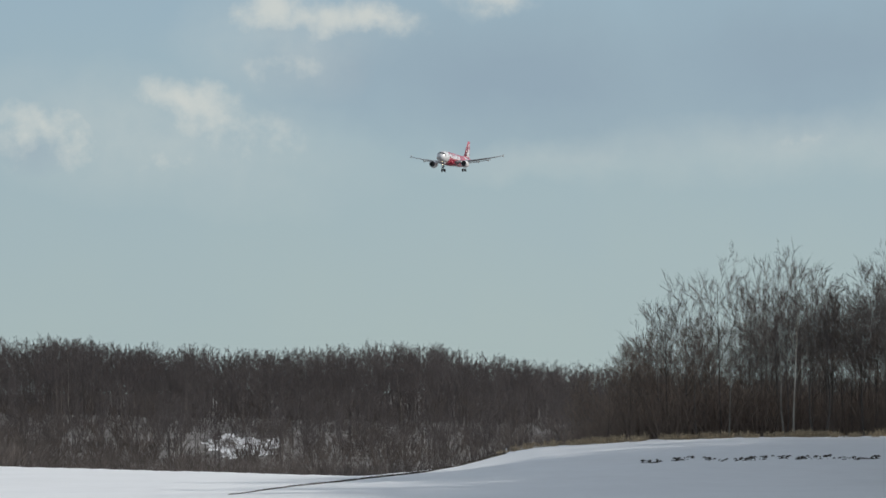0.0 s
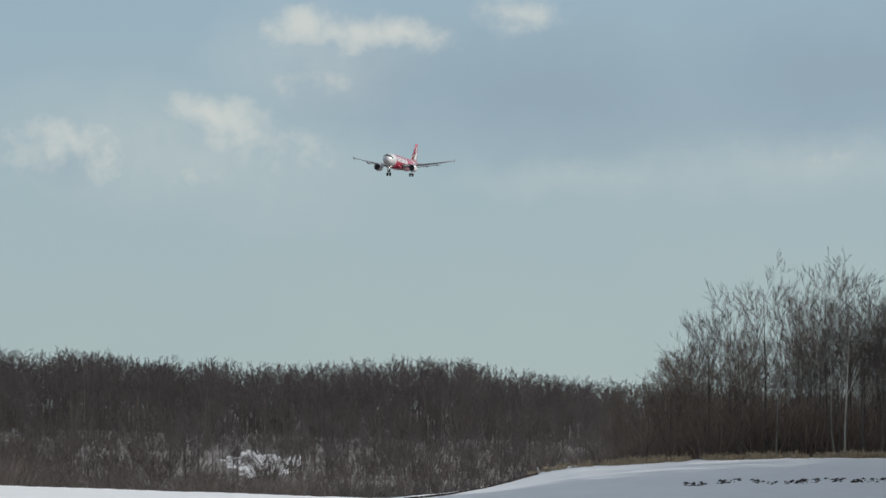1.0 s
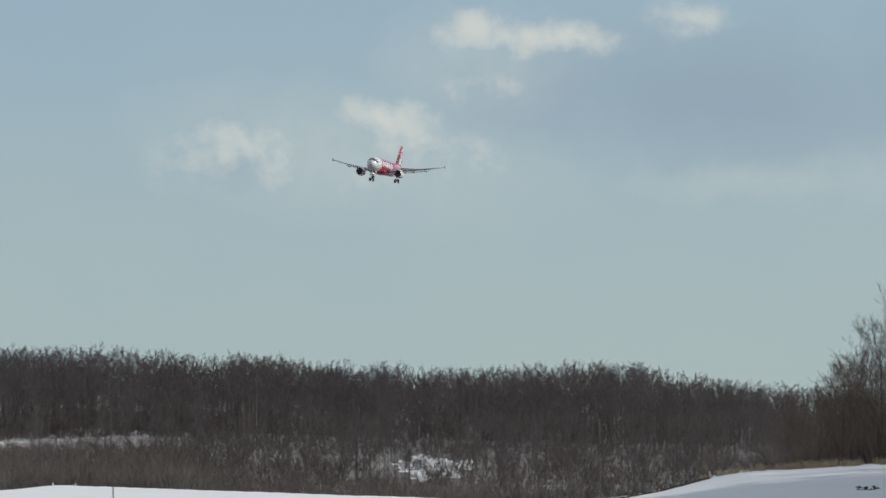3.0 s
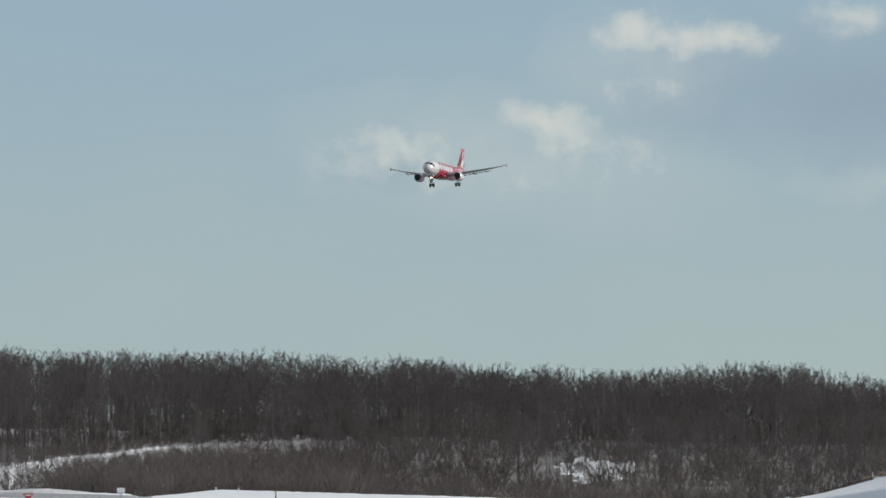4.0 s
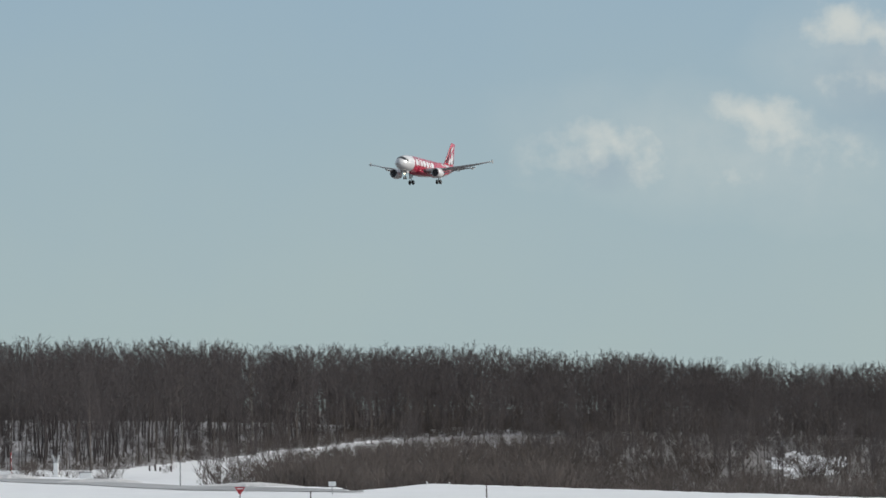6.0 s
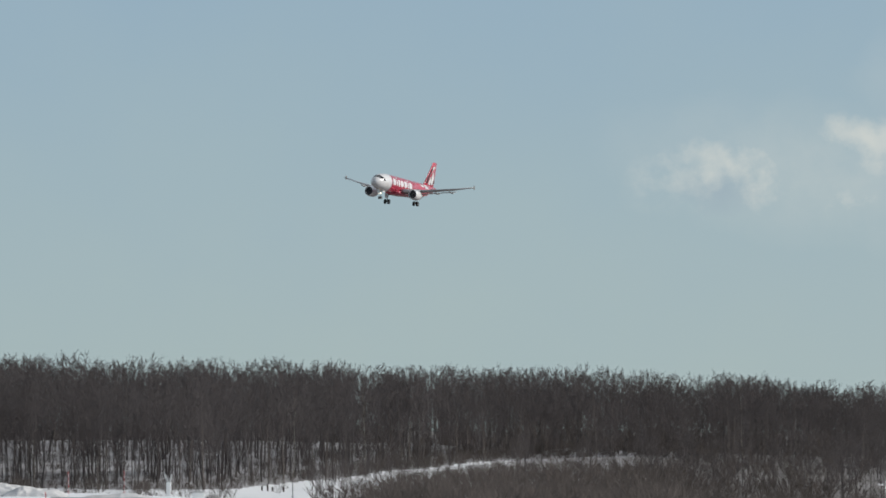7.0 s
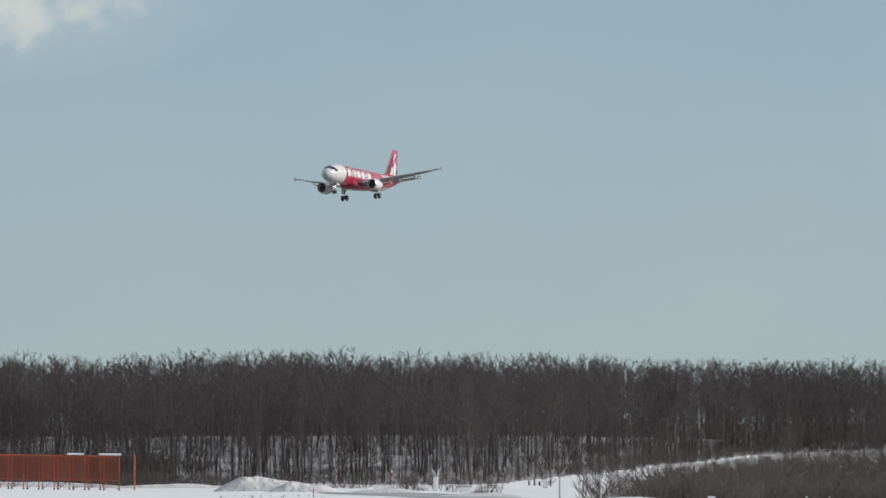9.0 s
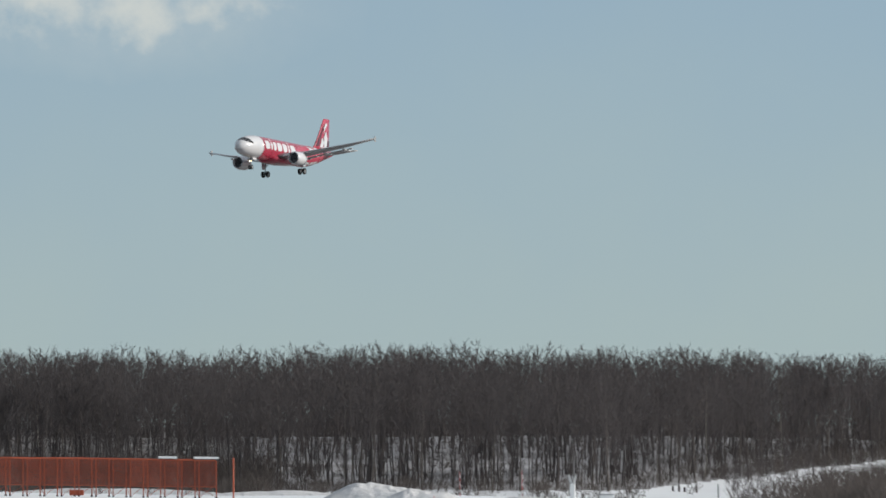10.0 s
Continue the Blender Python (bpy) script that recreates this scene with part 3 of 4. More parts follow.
def stake(name, b, r, h, rad, mat, label, bands=()):
    x, y = spot(b, r)
    ob = empty(name, pose(x, y, ground_at(b, r)), label, "post")
    part("shaft", tube([(0, 0, -0.15), (rng.uniform(-0.03, 0.03), 0, h)], [rad, rad * 0.9], 8), mat, ob)
    part("cap", tube([(0, 0, h), (0, 0, h + rad)], [rad * 1.1, rad * 0.6], 8), mat, ob)
    for z in bands:
        part("band", tube([(0, 0, z), (0, 0, z + 0.22)], [rad * 1.12, rad * 1.12], 8), WHITE_PAINT, ob, "white band")
    return ob


stake("marker_pole", -2044, 300, 2.35, 0.05, ORANGE, "slim orange-red marker pole standing in snow")
stake("marker_pole", -1729, 268, 0.55, 0.03, RED_SIGN, "short red marker stake standing in snow")
stake("snow_pole", -1688, 305, 1.45, 0.02, RED_SIGN, "red and white banded snow pole", (0.2, 0.65, 1.1))
stake("snow_pole", -1590, 300, 1.55, 0.02, RED_SIGN, "red and white banded snow pole", (0.2, 0.65, 1.1))
stake("post", -1293, 252, 1.35, 0.035, GREY_METAL, "thin grey metal post beside the road")
stake("marker_stake", -858, 252, 0.22, 0.03, WHITE_PAINT, "short pale stake at the corner of the snowfield")
stake("marker_stake", -818, 249, 0.2, 0.03, WHITE_PAINT, "short pale stake at the corner of the snowfield")
stake("post", -752, 200, 1.0, 0.03, DARK_FOOT, "thin dark post at the edge of the snowfield")

for b, h in ((-1347, 0.3), (-1337, 0.5), (-1329, 0.28), (-1309, 0.36)):
    stake("stump", b, 352, h, 0.07, DARK_FOOT, "short dark wooden stump in the snow of the slope")
stake("post", -1063, 215, 0.35, 0.03, DARK_FOOT, "thin dark post beside the notice board")


def beacon():
    b, r = -1512, 292
    x, y = spot(b, r)
    ob = empty("marker_beacon", pose(x, y, ground_at(b, r), 0, 0, 8), "white pedestal with a grey forked bracket in the snow", "beacon")
    part("pedestal", boxes((0, 0, 0.43, 0.3, 0.3, 1.0), (0, 0, 0.06, 0.5, 0.5, 0.16), bevel=0.02), WHITE_PAINT, ob)
    for s in (1, -1):
        part("bracket", tube([(s * 0.05, 0, 0.9), (s * 0.22, 0, 1.45)], [0.055, 0.05], 8), PALE_METAL, ob, "grey fork")


beacon()


def utility_box():
    b, r = -1460, 286
    x, y = spot(b, r)
    ob = empty("utility_box", pose(x, y, ground_at(b, r), 0, 0, 12), "small pale grey utility box half sunk in snow", "box")
    part("cabinet", boxes((0, 0, 0.2, 0.75, 0.45, 0.5), bevel=0.02), WHITE_PAINT, ob)
    part("lid", boxes((0, 0, 0.47, 0.82, 0.52, 0.05), bevel=0.012), GREY_METAL, ob, "grey metal lid")


utility_box()


def yield_sign():
    b, r = -1188, 206
    x, y = spot(b, r)
    ob = empty("warning_sign", pose(x, y, ground_at(b, r), 0, 0, 8.5), "red downward-pointing triangular sign on a post", "sign")
    v = [(sx, dy, z) for dy in (-0.02, 0.02) for sx, z in ((-0.24, 0.76), (0.24, 0.76), (0.0, 0.36))]
    part("plate", (v, [(0, 2, 1), (3, 4, 5), (0, 1, 4, 3), (1, 2, 5, 4), (2, 0, 3, 5)]), RED_SIGN, ob, "red triangular plate")
    part("post", tube([(0, 0.04, -0.1), (0, 0.04, 0.6)], [0.03, 0.03], 8), GREY_METAL, ob)
    part("lettering_bar", boxes((0, -0.024, 0.68, 0.26, 0.006, 0.05)), WHITE_PAINT, ob)


yield_sign()


def small_sign():
    b, r = -1025, 226
    x, y = spot(b, r)
    ob = empty("notice_board", pose(x, y, ground_at(b, r), 0, 0, 7), "small white notice board on a post", "sign")
    part("board", boxes((0, 0, 0.52, 0.38, 0.03, 0.24), bevel=0.006), WHITE_PAINT, ob)
    part("post", tube([(0, 0.03, -0.1), (0, 0.03, 0.6)], [0.022, 0.022], 8), GREY_METAL, ob)


small_sign()


def heap(b, r, w, d, h, seed, label):
    """A ploughed-up heap of snow, lumpy and steeper at one end."""
    x, y = spot(b, r)
    z0 = ground_at(b, r)
    nx, ny = 46, 16
    v, f = [], []
    for j in range(ny + 1):
        for i in range(nx + 1):
            u, t = i / nx * 2 - 1, j / ny * 2 - 1
            fall = max(0, 1 - u * u) ** 0.75 * max(0, 1 - t * t) ** 0.8
            lump = 0.78 + 0.28 * noise.noise((u * 1.8 + seed, t * 1.1, seed)) + 0.11 * noise.noise((u * 6 + seed, t * 3, 2.0)) + 0.05 * noise.noise((u * 17, t * 8, seed))
            v.append((u * w / 2, t * d / 2, max(-0.08, h * fall * lump * 1.35 - 0.05)))
    for j in range(ny):
        for i in range(nx):
            o = j * (nx + 1) + i
            f.append((o, o + 1, o + nx + 2, o + nx + 1))
    ob = part("snowbank", (v, f), GREY_SNOW, smooth=True)
    ob.matrix_basis = pose(x, y, z0 - 0.02, 0, 0, -b / F * 57.3)
    return tagged(ob, label, "snowbank")


heap(-1820, 296, 6.4, 4.5, 0.92, 1.7, "lumpy greyish heap of ploughed snow")
heap(-1748, 292, 4.6, 3.4, 0.6, 5.1, "low lumpy heap of ploughed snow")
heap(-1980, 312, 9.0, 3.0, 0.34, 3.3, "long low ridge of ploughed snow")
heap(-2250, 314, 15.0, 3.0, 0.40, 7.3, "long low ridge of ploughed snow behind the antenna screen")
heap(-1600, 286, 5.0, 2.2, 0.32, 9.3, "long low ridge of ploughed snow")
heap(-1440, 268, 6.0, 2.0, 0.26, 12.3, "low ridge of ploughed snow along the road")
heap(-1180, 252, 7.0, 2.0, 0.24, 15.3, "low ridge of ploughed snow along the road")


def clods():
    """Dark earth and dead stalks that break through the snow."""
    pieces = []
    for i in range(420):
        b = rng.uniform(560, 1010)
        r = 208 + rng.uniform(-1.6, 1.6) + 2.4 * noise.noise((b * 0.013, 7.0, 0))
        if noise.noise((b * 0.05, 0, 0)) < rng.uniform(-0.35, 0.35):
            continue
        x, y = spot(b, r)
        z = ground_at(b, r)
        s = rng.uniform(0.02, 0.085)
        pieces.append(([(x - 2.2 * s, y, z - 0.02), (x + 2.2 * s, y + s, z - 0.02), (x, y - s, z - 0.02), (x + rng.uniform(-s, s), y, z + s)], [(0, 2, 3), (2, 1, 3), (1, 0, 3), (0, 1, 2)]))
    for i in range(1300):
        t = rng.random()
        b, r = -230 + 530 * t, 170 + 63 * t + rng.uniform(-0.5, 0.5)
        x, y = spot(b, r)
        z = ground_at(b, r)
        s = rng.uniform(0.02, 0.065) * (0.6 + t)
        pieces.append(([(x - 2 * s, y, z - 0.02), (x + 2 * s, y + s, z - 0.02), (x, y - s, z - 0.02), (x + rng.uniform(-s, s), y, z + 1.3 * s)], [(0, 2, 3), (2, 1, 3), (1, 0, 3), (0, 1, 2)]))
    for i in range(30):
        b, r = rng.uniform(-1900, -1700), rng.uniform(262, 276)
        x, y = spot(b, r)
        z = ground_at(b, r)
        s = rng.uniform(0.02, 0.06)
        pieces.append(([(x - 2 * s, y, z - 0.02), (x + 2 * s, y + s, z - 0.02), (x, y - s, z - 0.02), (x, y, z + s)], [(0, 2, 3), (2, 1, 3), (1, 0, 3), (0, 1, 2)]))
    tagged(part("earth_clods", joined(*pieces), EARTH), "dark clods and stubble poking through the snow", "clods", kind="stuff")


clods()

# ---------------------------------------------------------------- airliner
FLIGHT = (  # seconds, x, y, z, pitch, bank, heading
    (0, 39.6, 1566.6, 85.21, 2.27, -0.40, 161.32),
    (0.5, 24.6, 1513.8, 85.79, 2.15, -1.63, 161.21),
    (1, 10.2, 1458.4, 82.99, 2.43, -2.43, 163.45),
    (1.5, -4.8, 1419.9, 80.96, 2.24, -3.40, 164.32),
    (2, -18.3, 1382.7, 78.88, 2.40, -5.79, 166.24),
    (3.5, -58.6, 1287.5, 73.61, 1.92, -2.37, 167.71),
    (4, -71.5, 1260.7, 72.07, 2.03, 0.68, 165.96),
    (4.5, -84.2, 1230.8, 70.49, 1.42, 2.04, 164.50),
    (5, -96.7, 1199.5, 68.86, 2.51, 1.08, 162.57),
    (6.5, -137.2, 1113.8, 64.47, 3.07, -1.96, 163.16),
    (7, -149.6, 1077.8, 62.95, 3.30, -5.44, 164.54),
    (7.5, -161.8, 1042.7, 61.67, 2.87, -7.13, 166.09),
    (8, -173.6, 1007.2, 60.28, 2.33, -5.38, 167.03),
    (8.5, -184.5, 969.0, 58.33, 2.50, -0.75, 166.89),
    (9, -193.8, 926.8, 56.01, 2.68, 2.32, 166.43),
    (9.5, -203.8, 883.6, 55.36, 3.11, 2.35, 166.48),
    (10, -211.9, 833.2, 54.44, 2.31, 2.67, 166.30),
)
PAINT_WHITE = material("airframe_white", (0.68, 0.68, 0.70), 0.2, vary=0.05, scale=0.6, coat=1.0)
PAINT_RED = material("airframe_red", (0.46, 0.045, 0.085), 0.25, vary=0.12, scale=0.5, coat=0.5)
PAINT_MAROON = material("airframe_maroon", (0.10, 0.012, 0.03), 0.3, vary=0.1, scale=0.5, coat=0.4)
WING_GREY = material("wing_grey", (0.46, 0.47, 0.49), 0.4, vary=0.15, scale=0.5)
BARE_METAL = material("bare_metal", (0.72, 0.73, 0.75), 0.22, 1.0, vary=0.06, scale=2.0)
DARK_METAL = material("dark_metal", (0.06, 0.06, 0.065), 0.5, 0.7, vary=0.2, scale=4.0)
GLASS_DARK = material("cockpit_glass", (0.012, 0.014, 0.018), 0.12)
TYRE = material("tyre", (0.02, 0.02, 0.02), 0.85, vary=0.2, scale=8.0)
LAMP = material("landing_light", (1.0, 0.9, 0.7), 0.3, glow=2.5)

HULL = ((0.0, -0.45, 0.04, 0.04), (6.2, 0, 1.975, 2.07), (24.0, 0, 1.975, 2.07), (25.2, 0.04, 1.96, 2.04), (26.5, 0.14, 1.9, 1.96), (27.8, 0.27, 1.79, 1.85), (29.0, 0.42, 1.65, 1.7), (30.5, 0.62, 1.44, 1.5), (32.0, 0.83, 1.2, 1.27), (33.5, 1.03, 0.95, 1.03),
        (35.0, 1.22, 0.68, 0.76), (37.2, 1.47, 0.25, 0.32))
HX = [h[0] for h in HULL]


def hull(s, ang, off=0.0):
    """Point of the skin, s metres behind the nose, ang degrees from the top over the port side."""
    if s < 6.2:    # the rounded nose
        u = 1 - max(s, 0.0) / 6.2
        k = math.sqrt(max(0.0004, 1 - u ** 2.1))
        z, w, h = -0.45 * u ** 1.6, 1.975 * k, 2.07 * k
    else:
        z, w, h = (float(np.interp(s, HX, [q[k] for q in HULL])) for k in (1, 2, 3))
    a = radians(ang)
    return Vector((-(w + off) * math.sin(a), 16 - s, z + (h + off) * math.cos(a)))


def hull_skin(s0, s1, a0=0.0, a1=360.0, off=0.0, ns=None, na=None, slant=0.0, thick=0.0):
    """A stretch or patch of the skin as (vertices, faces)."""
    full = a1 - a0 >= 360
    stops = [s for s in HX if s0 < s < s1] if ns is None else [s0 + (s1 - s0) * i / ns for i in range(1, ns)]
    if s0 == 0:
        stops = [s1 * (i / 26) ** 2 for i in range(1, 26)]
    stops = [s0] + stops + [s1]
    na = na or (40 if full else 6)
    v, f = [], []
    for s in stops:
        for k in range(na if full else na + 1):
            t = k / na
            v.append(hull(s + slant * (t - 0.5), a0 + (a1 - a0) * t, off))
    row = na if full else na + 1
    for i in range(len(stops) - 1):
        for k in range(na):
            q = (k + 1) % row
            f.append((i * row + k, i * row + q, (i + 1) * row + q, (i + 1) * row + k))
    if full:
        f += [tuple(range(row)), tuple(range((len(stops) - 1) * row, len(stops) * row))[::-1]]
    return v, f


def hull_blob(s0, s1, a0, a1, off=0.016, n=20):
    """A rounded patch on the skin as (vertices, faces)."""
    v, f = [hull((s0 + s1) / 2, (a0 + a1) / 2, off)], []
    for q in (0.5, 1.0):
        for k in range(n):
            t = 2 * math.pi * k / n
            c, d = math.cos(t), math.sin(t)
            e = q / (abs(c) ** 3.2 + abs(d) ** 3.2) ** (1 / 3.2)
            v.append(hull((s0 + s1) / 2 + c * e * (s1 - s0) / 2, (a0 + a1) / 2 + d * e * (a1 - a0) / 2, off))
    for k in range(n):
        m = (k + 1) % n
        f += [(0, 1 + k, 1 + m), (1 + k, 1 + n + k, 1 + n + m, 1 + m)]
    return v, f


FOIL = ((0.0, 0.0), (0.05, 0.35), (0.2, 0.55), (0.5, 0.5), (1.0, 0.06), (1.0, -0.06), (0.5, -0.42), (0.2, -0.45), (0.05, -0.3))


def lifting(sections, up=Vector((0, 0, 1))):
    """A wing-like body through sections of (place of the leading edge, chord, thickness); the chord runs aft."""
    v, f = [], []
    n = len(FOIL)
    for (x, s, z), chord, thick in sections:
        for c, t in FOIL:
            v.append(Vector((x, 16 - s - c * chord, z)) + up * (t * thick))
    for i in range(len(sections) - 1):
        for k in range(n):
            f.append((i * n + k, i * n + (k + 1) % n, (i + 1) * n + (k + 1) % n, (i + 1) * n + k))
    f += [tuple(range(n))[::-1], tuple(range((len(sections) - 1) * n, len(sections) * n))]
    return v, f


def lathe(profile, sides=28, origin=(0, 0, 0)):
    """Turned round the fore-and-aft axis: (metres aft, radius)."""
    pts = [(origin[0], origin[1] - s, origin[2]) for s, r in profile]
    v, f = [], []
    for p, (s, r) in zip(pts, profile):
        for k in range(sides):
            a = 2 * math.pi * k / sides
            v.append((p[0] + r * math.cos(a), p[1], p[2] + r * math.sin(a)))
    for i in range(len(profile) - 1):
        for k in range(sides):
            f.append((i * sides + k, (i + 1) * sides + k, (i + 1) * sides + (k + 1) % sides, i * sides + (k + 1) % sides))
    return v, f


def wheel(parent, x, y, z, r, w):
    w2 = w / 2
    rim = [(-w2, r * 0.55), (-w2, r * 0.82), (-w2 * 0.8, r * 0.96), (-w2 * 0.3, r), (w2 * 0.3, r), (w2 * 0.8, r * 0.96), (w2, r * 0.82), (w2, r * 0.55), (-w2, r * 0.55)]
    v, f = [], []
    for d, q in rim:
        for k in range(20):
            a = 2 * math.pi * k / 20
            v.append((x + d, y + q * math.cos(a), z + q * math.sin(a)))
    for i in range(len(rim) - 1):
        for k in range(20):
            f.append((i * 20 + k, i * 20 + (k + 1) % 20, (i + 1) * 20 + (k + 1) % 20, (i + 1) * 20 + k))
    ob = part("wheel", (v, f), TYRE, parent, "black rubber tyre", smooth=True)
    part("rim", tube([(x - w2 * 0.7, y, z), (x + w2 * 0.7, y, z)], [r * 0.56, r * 0.56], 16), GREY_METAL, ob)
    return ob


def airliner():
    ob = empty("airliner", pose(0, 1000, 60), "red and white twin-engine jet airliner landing with gear down", "airplane")
    part("nose_section", hull_skin(0.0, 6.7), PAINT_WHITE, ob, "white nose", smooth=True)
    body = part("fuselage", hull_skin(6.7, 29.5), PAINT_RED, ob, "red fuselage", smooth=True)
    part("tail_cone", hull_skin(29.5, 37.2), PAINT_RED, ob, smooth=True)
    part("belly_fairing", lifting([((-1.9, 11.2, -1.75), 10.5, 0.9), ((-1.2, 10.8, -1.95), 11.3, 1.1), ((1.2, 10.8, -1.95), 11.3, 1.1), ((1.9, 11.2, -1.75), 10.5, 0.9)]), PAINT_RED, ob, smooth=True)
    part("belly_stripe", hull_skin(10.0, 29.0, 112, 150, 0.012, 10, 6), PAINT_RED, body)
    for side in (1, -1):
        # cockpit glazing
        for a0, a1, s0, s1, sl in ((2, 34, 1.0, 2.2, 0.35), (36, 59, 1.35, 2.6, 0.45), (61, 80, 1.95, 3.05, 0.4)):
            part("cockpit_window", hull_skin(s0, s1, side * a0, side * a1, 0.012, 3, 4, sl), GLASS_DARK, ob, "dark cockpit window")
        # plain pale shapes in the place of the airline's mark
        s = 7.3
        for w, a0, a1 in ((1.75, 54, 100), (0.62, 58, 100), (1.15, 54, 100), (1.75, 54, 100), (1.65, 54, 100), (0.62, 58, 100), (1.75, 54, 100)):
            part("mark", hull_blob(s, s + w, side * a0, side * a1), PAINT_WHITE, body, "plain white painted mark", smooth=True)
            if w < 0.7:
                part("mark", hull_blob(s, s + w, side * 42, side * 53), PAINT_WHITE, body, smooth=True)
            s += w + 0.36
        part("mark", hull_skin(24.8, 26.4, side * 40, side * 62, 0.014, 3, 4, side * 0.9), PAINT_WHITE, body)
        part("mark", hull_skin(27.0, 29.2, side * 20, side * 75, 0.014, 4, 5, side * 1.6), PAINT_WHITE, body, "white painted swoosh")
        part("mark", hull_skin(26.6, 27.2, side * 15, side * 40, 0.016, 3, 4, side * 0.6), PAINT_MAROON, body)
        part("mark", hull_skin(24.0, 29.0, side * 128, side * 158, 0.016, 4, 4, side * 1.2), PAINT_WHITE, body)
        part("cabin_door", hull_skin(5.0, 5.85, side * 62, side * 108, 0.012, 2, 5), PAINT_WHITE, ob)

        # wing with slat, flaps, track fairings and tip fence
        wing = part("wing", lifting([((side * 1.7, 12.3, -1.2), 6.6, 1.0), ((side * 6.4, 14.9, -0.68), 3.8, 0.62), ((side * 12.0, 17.7, 0.35), 2.55, 0.36), ((side * 16.95, 20.25, 1.5), 1.5, 0.2)]), WING_GREY, ob, "grey swept wing", smooth=True)
        part("slat", lifting([((side * 2.6, 12.45, -1.3), 0.55, 0.25), ((side * 16.4, 19.75, 1.2), 0.3, 0.14)]), BARE_METAL, wing)
        part("inner_flap", lifting([((side * 2.3, 18.7, -1.5), 1.75, 0.3), ((side * 6.3, 18.55, -1.0), 1.35, 0.24)], Vector((0, 0.55, 0.83))), WING_GREY, wing)
        part("outer_flap", lifting([((side * 6.6, 18.55, -0.95), 1.3, 0.22), ((side * 12.6, 20.55, 0.12), 0.85, 0.16)], Vector((0, 0.5, 0.86))), WING_GREY, wing)
        for x, s, z in ((4.5, 16.4, -1.35), (8.4, 17.3, -0.75), (11.6, 18.7, -0.15)):
            part("flap_fairing", lathe([(0, 0.02), (0.6, 0.17), (1.8, 0.24), (3.0, 0.16), (3.7, 0.02)], 12, (side * x, 16 - s, z)), WING_GREY, wing, smooth=True)
        part("tip_fence", ([Vector((side * 17.0 + dx, 16 - s, z)) for dx in (-0.04, 0.04) for s, z in ((20.6, 1.5), (21.4, 2.05), (21.8, 2.05), (21.8, 1.1), (21.4, 1.0))],
                           [(0, 1, 2, 3, 4), (9, 8, 7, 6, 5)] + [(i, i + 5, (i + 1) % 5 + 5, (i + 1) % 5) for i in range(5)]), GREY_METAL, wing, "grey wingtip fence")

        # engine
        c = (side * 5.75, 16 - 10.6, -2.0)
        engine = part("engine", lathe([(0.12, 1.08), (0.6, 1.2), (1.4, 1.27), (2.6, 1.22), (3.6, 1.02), (3.62, 0.94), (2.6, 0.95), (0.9, 0.9), (0.12, 0.98)], 32, c), PAINT_WHITE, ob, "white engine nacelle", smooth=True)
        part("inlet_lip", lathe([(0.14, 1.085), (0.03, 1.05), (0.0, 1.02), (0.03, 0.99), (0.14, 0.975)], 32, c), BARE_METAL, engine, "polished metal inlet lip", smooth=True)
        part("fan", lathe([(0.75, 0.92), (0.7, 0.35), (0.7, 0.3), (0.95, 0.01)], 24, c), DARK_METAL, engine)
        part("spinner", lathe([(0.25, 0.01), (0.4, 0.14), (0.72, 0.32)], 16, c), DARK_METAL, engine, smooth=True)
        part("nozzle", lathe([(2.7, 0.8), (3.6, 0.72), (4.5, 0.5), (4.5, 0.42), (5.1, 0.05)], 24, c), DARK_METAL, engine, smooth=True)
        part("pylon", lifting([((side * 5.75, 12.2, -1.0), 4.8, 0.1), ((side * 5.75, 13.6, -0.75), 3.6, 0.1)], Vector((3.2, 0, 0))), PAINT_WHITE, ob)

        # main gear
        gx, gy = side * 3.8, 16 - 17.7
        strut = part("main_gear", joined(tube([(side * 3.6, gy, -1.2), (gx, gy, -2.6)], [0.17, 0.15], 10), tube([(gx, gy, -2.6), (gx, gy, -3.75)], [0.1, 0.1], 10), tube([(gx - 0.55, gy, -3.75), (gx + 0.55, gy, -3.75)], [0.09, 0.09], 8),
                                      tube([(side * 2.3, gy + 0.2, -1.4), (gx, gy, -2.5)], [0.07, 0.07], 8)), GREY_METAL, ob, "grey landing gear leg")
        for dx in (-0.47, 0.47):
            wheel(strut, gx + dx, gy, -3.75, 0.585, 0.42)
        part("gear_door", boxes((side * 4.25, gy, -2.1, 0.06, 1.1, 1.5), bevel=0.02), PAINT_WHITE, ob)

        # tailplane
        part("tailplane", lifting([((side * 0.6, 31.0, 0.95), 3.9, 0.4), ((side * 6.2, 34.4, 1.55), 1.6, 0.16)]), WING_GREY, ob, "grey tailplane", smooth=True)
    # fin
    across = Vector((1, 0, 0))
    fin = part("fin", lifting([((0, 28.6, 1.75), 7.4, 0.2), ((0, 30.2, 2.6), 5.6, 0.42), ((0, 33.9, 7.75), 2.6, 0.2), ((0, 34.4, 7.95), 2.0, 0.1)], across), PAINT_RED, ob, "red tail fin", smooth=True)
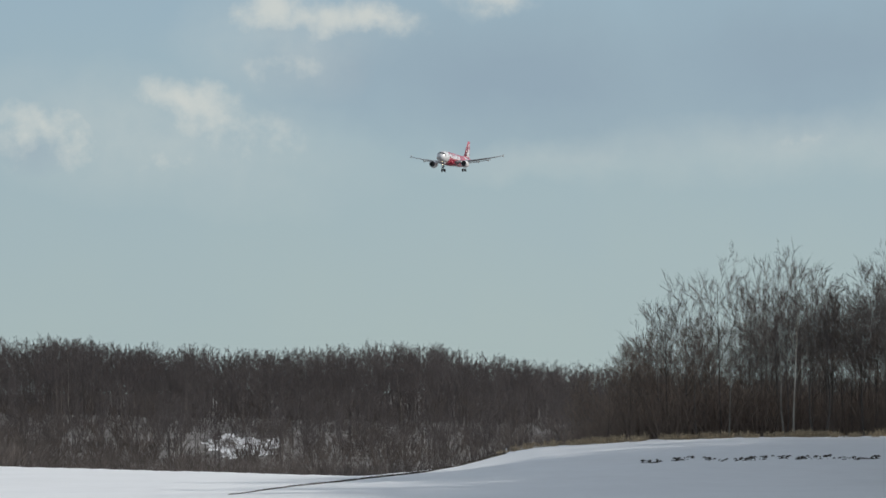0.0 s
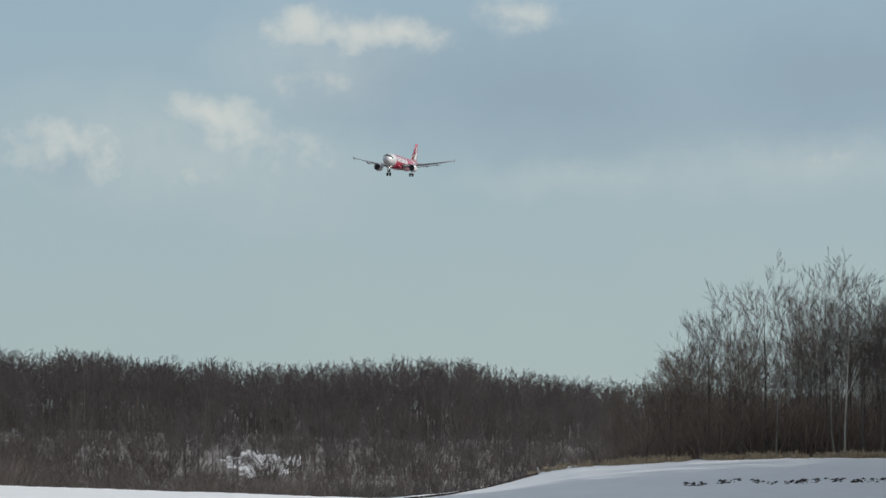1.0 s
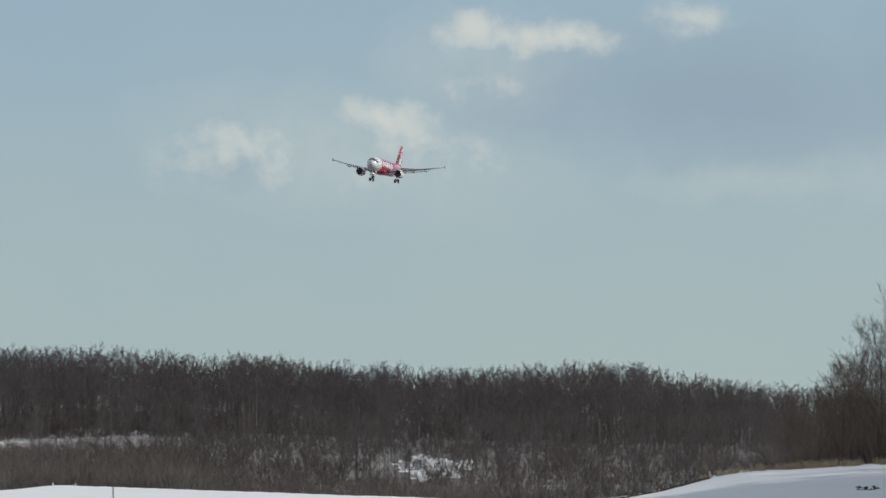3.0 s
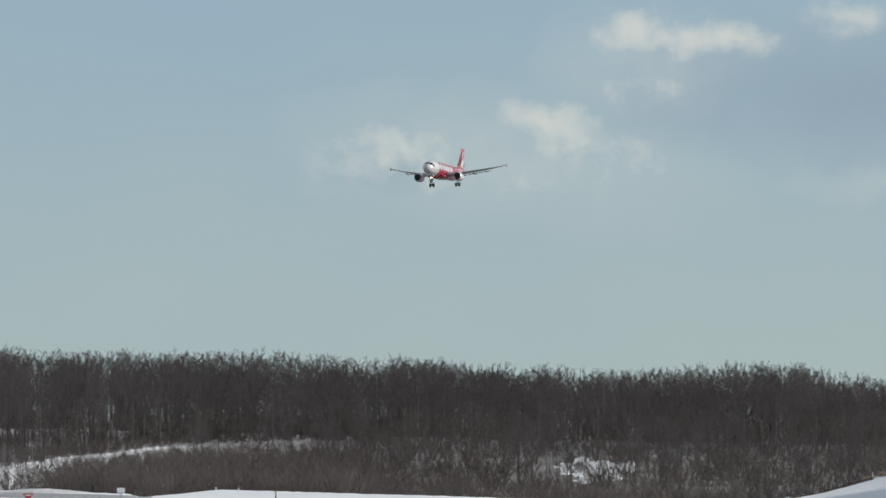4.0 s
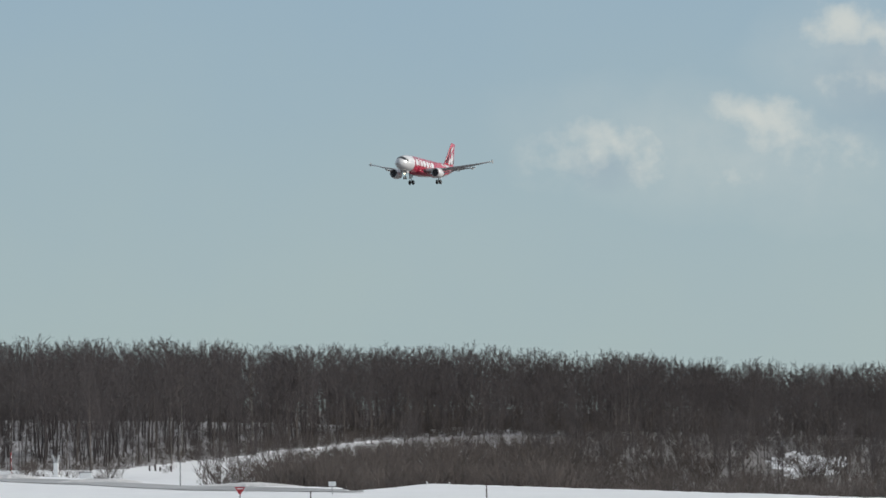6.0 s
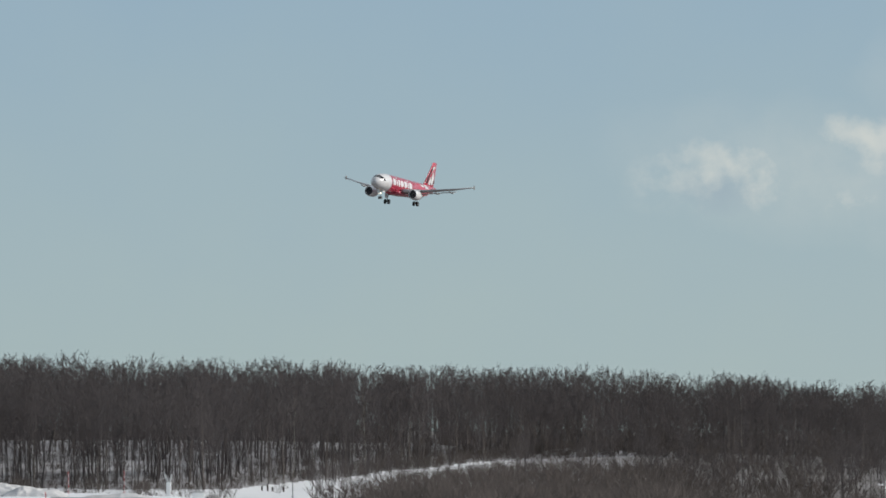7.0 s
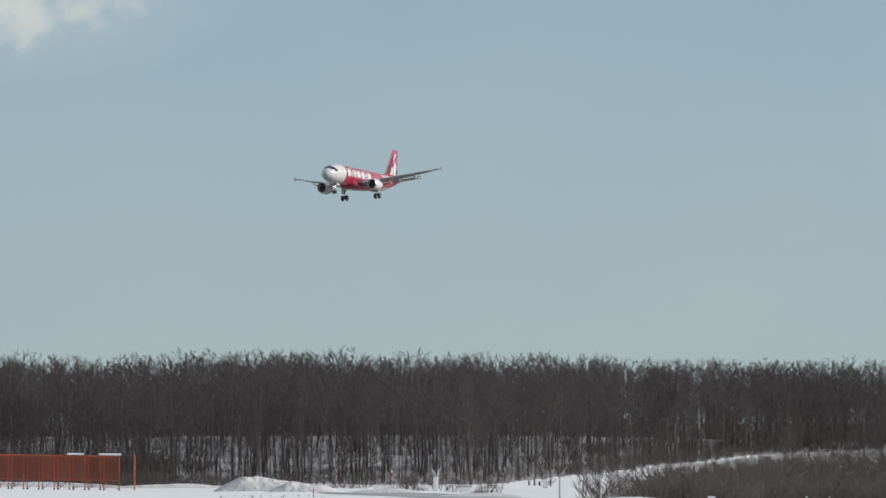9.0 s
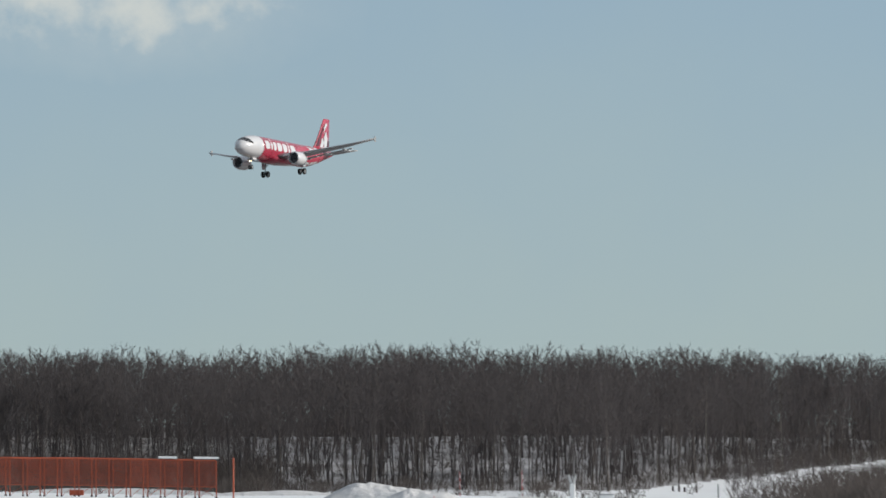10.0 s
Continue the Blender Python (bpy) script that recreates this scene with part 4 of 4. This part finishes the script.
    for side in (1, -1):
        for pts, paint, d0 in ((((30.4, 2.5), (31.6, 2.5), (32.6, 4.4), (33.9, 6.9), (33.5, 6.3)), PAINT_MAROON, 0.0), (((31.9, 2.3), (33.1, 2.3), (33.6, 3.4), (33.0, 4.3)), PAINT_WHITE, 0.0),
                               (((33.6, 2.3), (34.6, 2.4), (35.1, 4.2), (34.5, 5.6), (33.7, 4.4)), PAINT_WHITE, 0.0), (((33.5, 4.9), (34.2, 5.9), (35.2, 6.9), (34.6, 7.1), (33.9, 6.4)), PAINT_WHITE, 0.0),
                               (((34.9, 2.7), (35.5, 2.7), (35.7, 3.6), (35.4, 4.1)), PAINT_MAROON, 0.0)):
            n = len(pts)
            part("mark", ([Vector((side * (0.235 + d), 16 - s, z)) for d in (d0, d0 + 0.02) for s, z in pts], [tuple(range(n)), tuple(range(2 * n - 1, n - 1, -1))] + [(i, i + n, (i + 1) % n + n, (i + 1) % n) for i in range(n)]),
                 paint, fin, "white painted swirl" if paint is PAINT_WHITE else "dark maroon painted patch")
    # nose gear
    ny = 16 - 5.07
    strut = part("nose_gear", joined(tube([(0, ny, -1.8), (0, ny + 0.1, -3.85)], [0.11, 0.08], 10), tube([(0, ny - 1.0, -1.9), (0, ny, -2.9)], [0.05, 0.05], 6), tube([(-0.3, ny + 0.1, -3.85), (0.3, ny + 0.1, -3.85)], [0.06, 0.06], 8)), GREY_METAL, ob)
    for dx in (-0.26, 0.26):
        wheel(strut, dx, ny + 0.1, -3.85, 0.385, 0.22)
    for side in (1, -1):
        part("gear_door", boxes((side * 0.5, ny - 0.5, -2.25, 0.05, 1.4, 0.4), bevel=0.015), PAINT_WHITE, ob)
        part("landing_light", lathe([(0, 0.07), (0.05, 0.09), (0.14, 0.06), (0.2, 0.01)], 12, (side * 0.16, ny + 0.35, -2.75)), LAMP, ob, "lit landing light")
    return ob


plane = airliner()


def motions():
    walk(plane, [(r[0], pose(r[1], r[2], r[3], 0, 0, r[6]) @ pose(0, 0, 0, r[4], 0, 0) @ pose(0, 0, 0, 0, r[5], 0)) for r in FLIGHT])


motions()
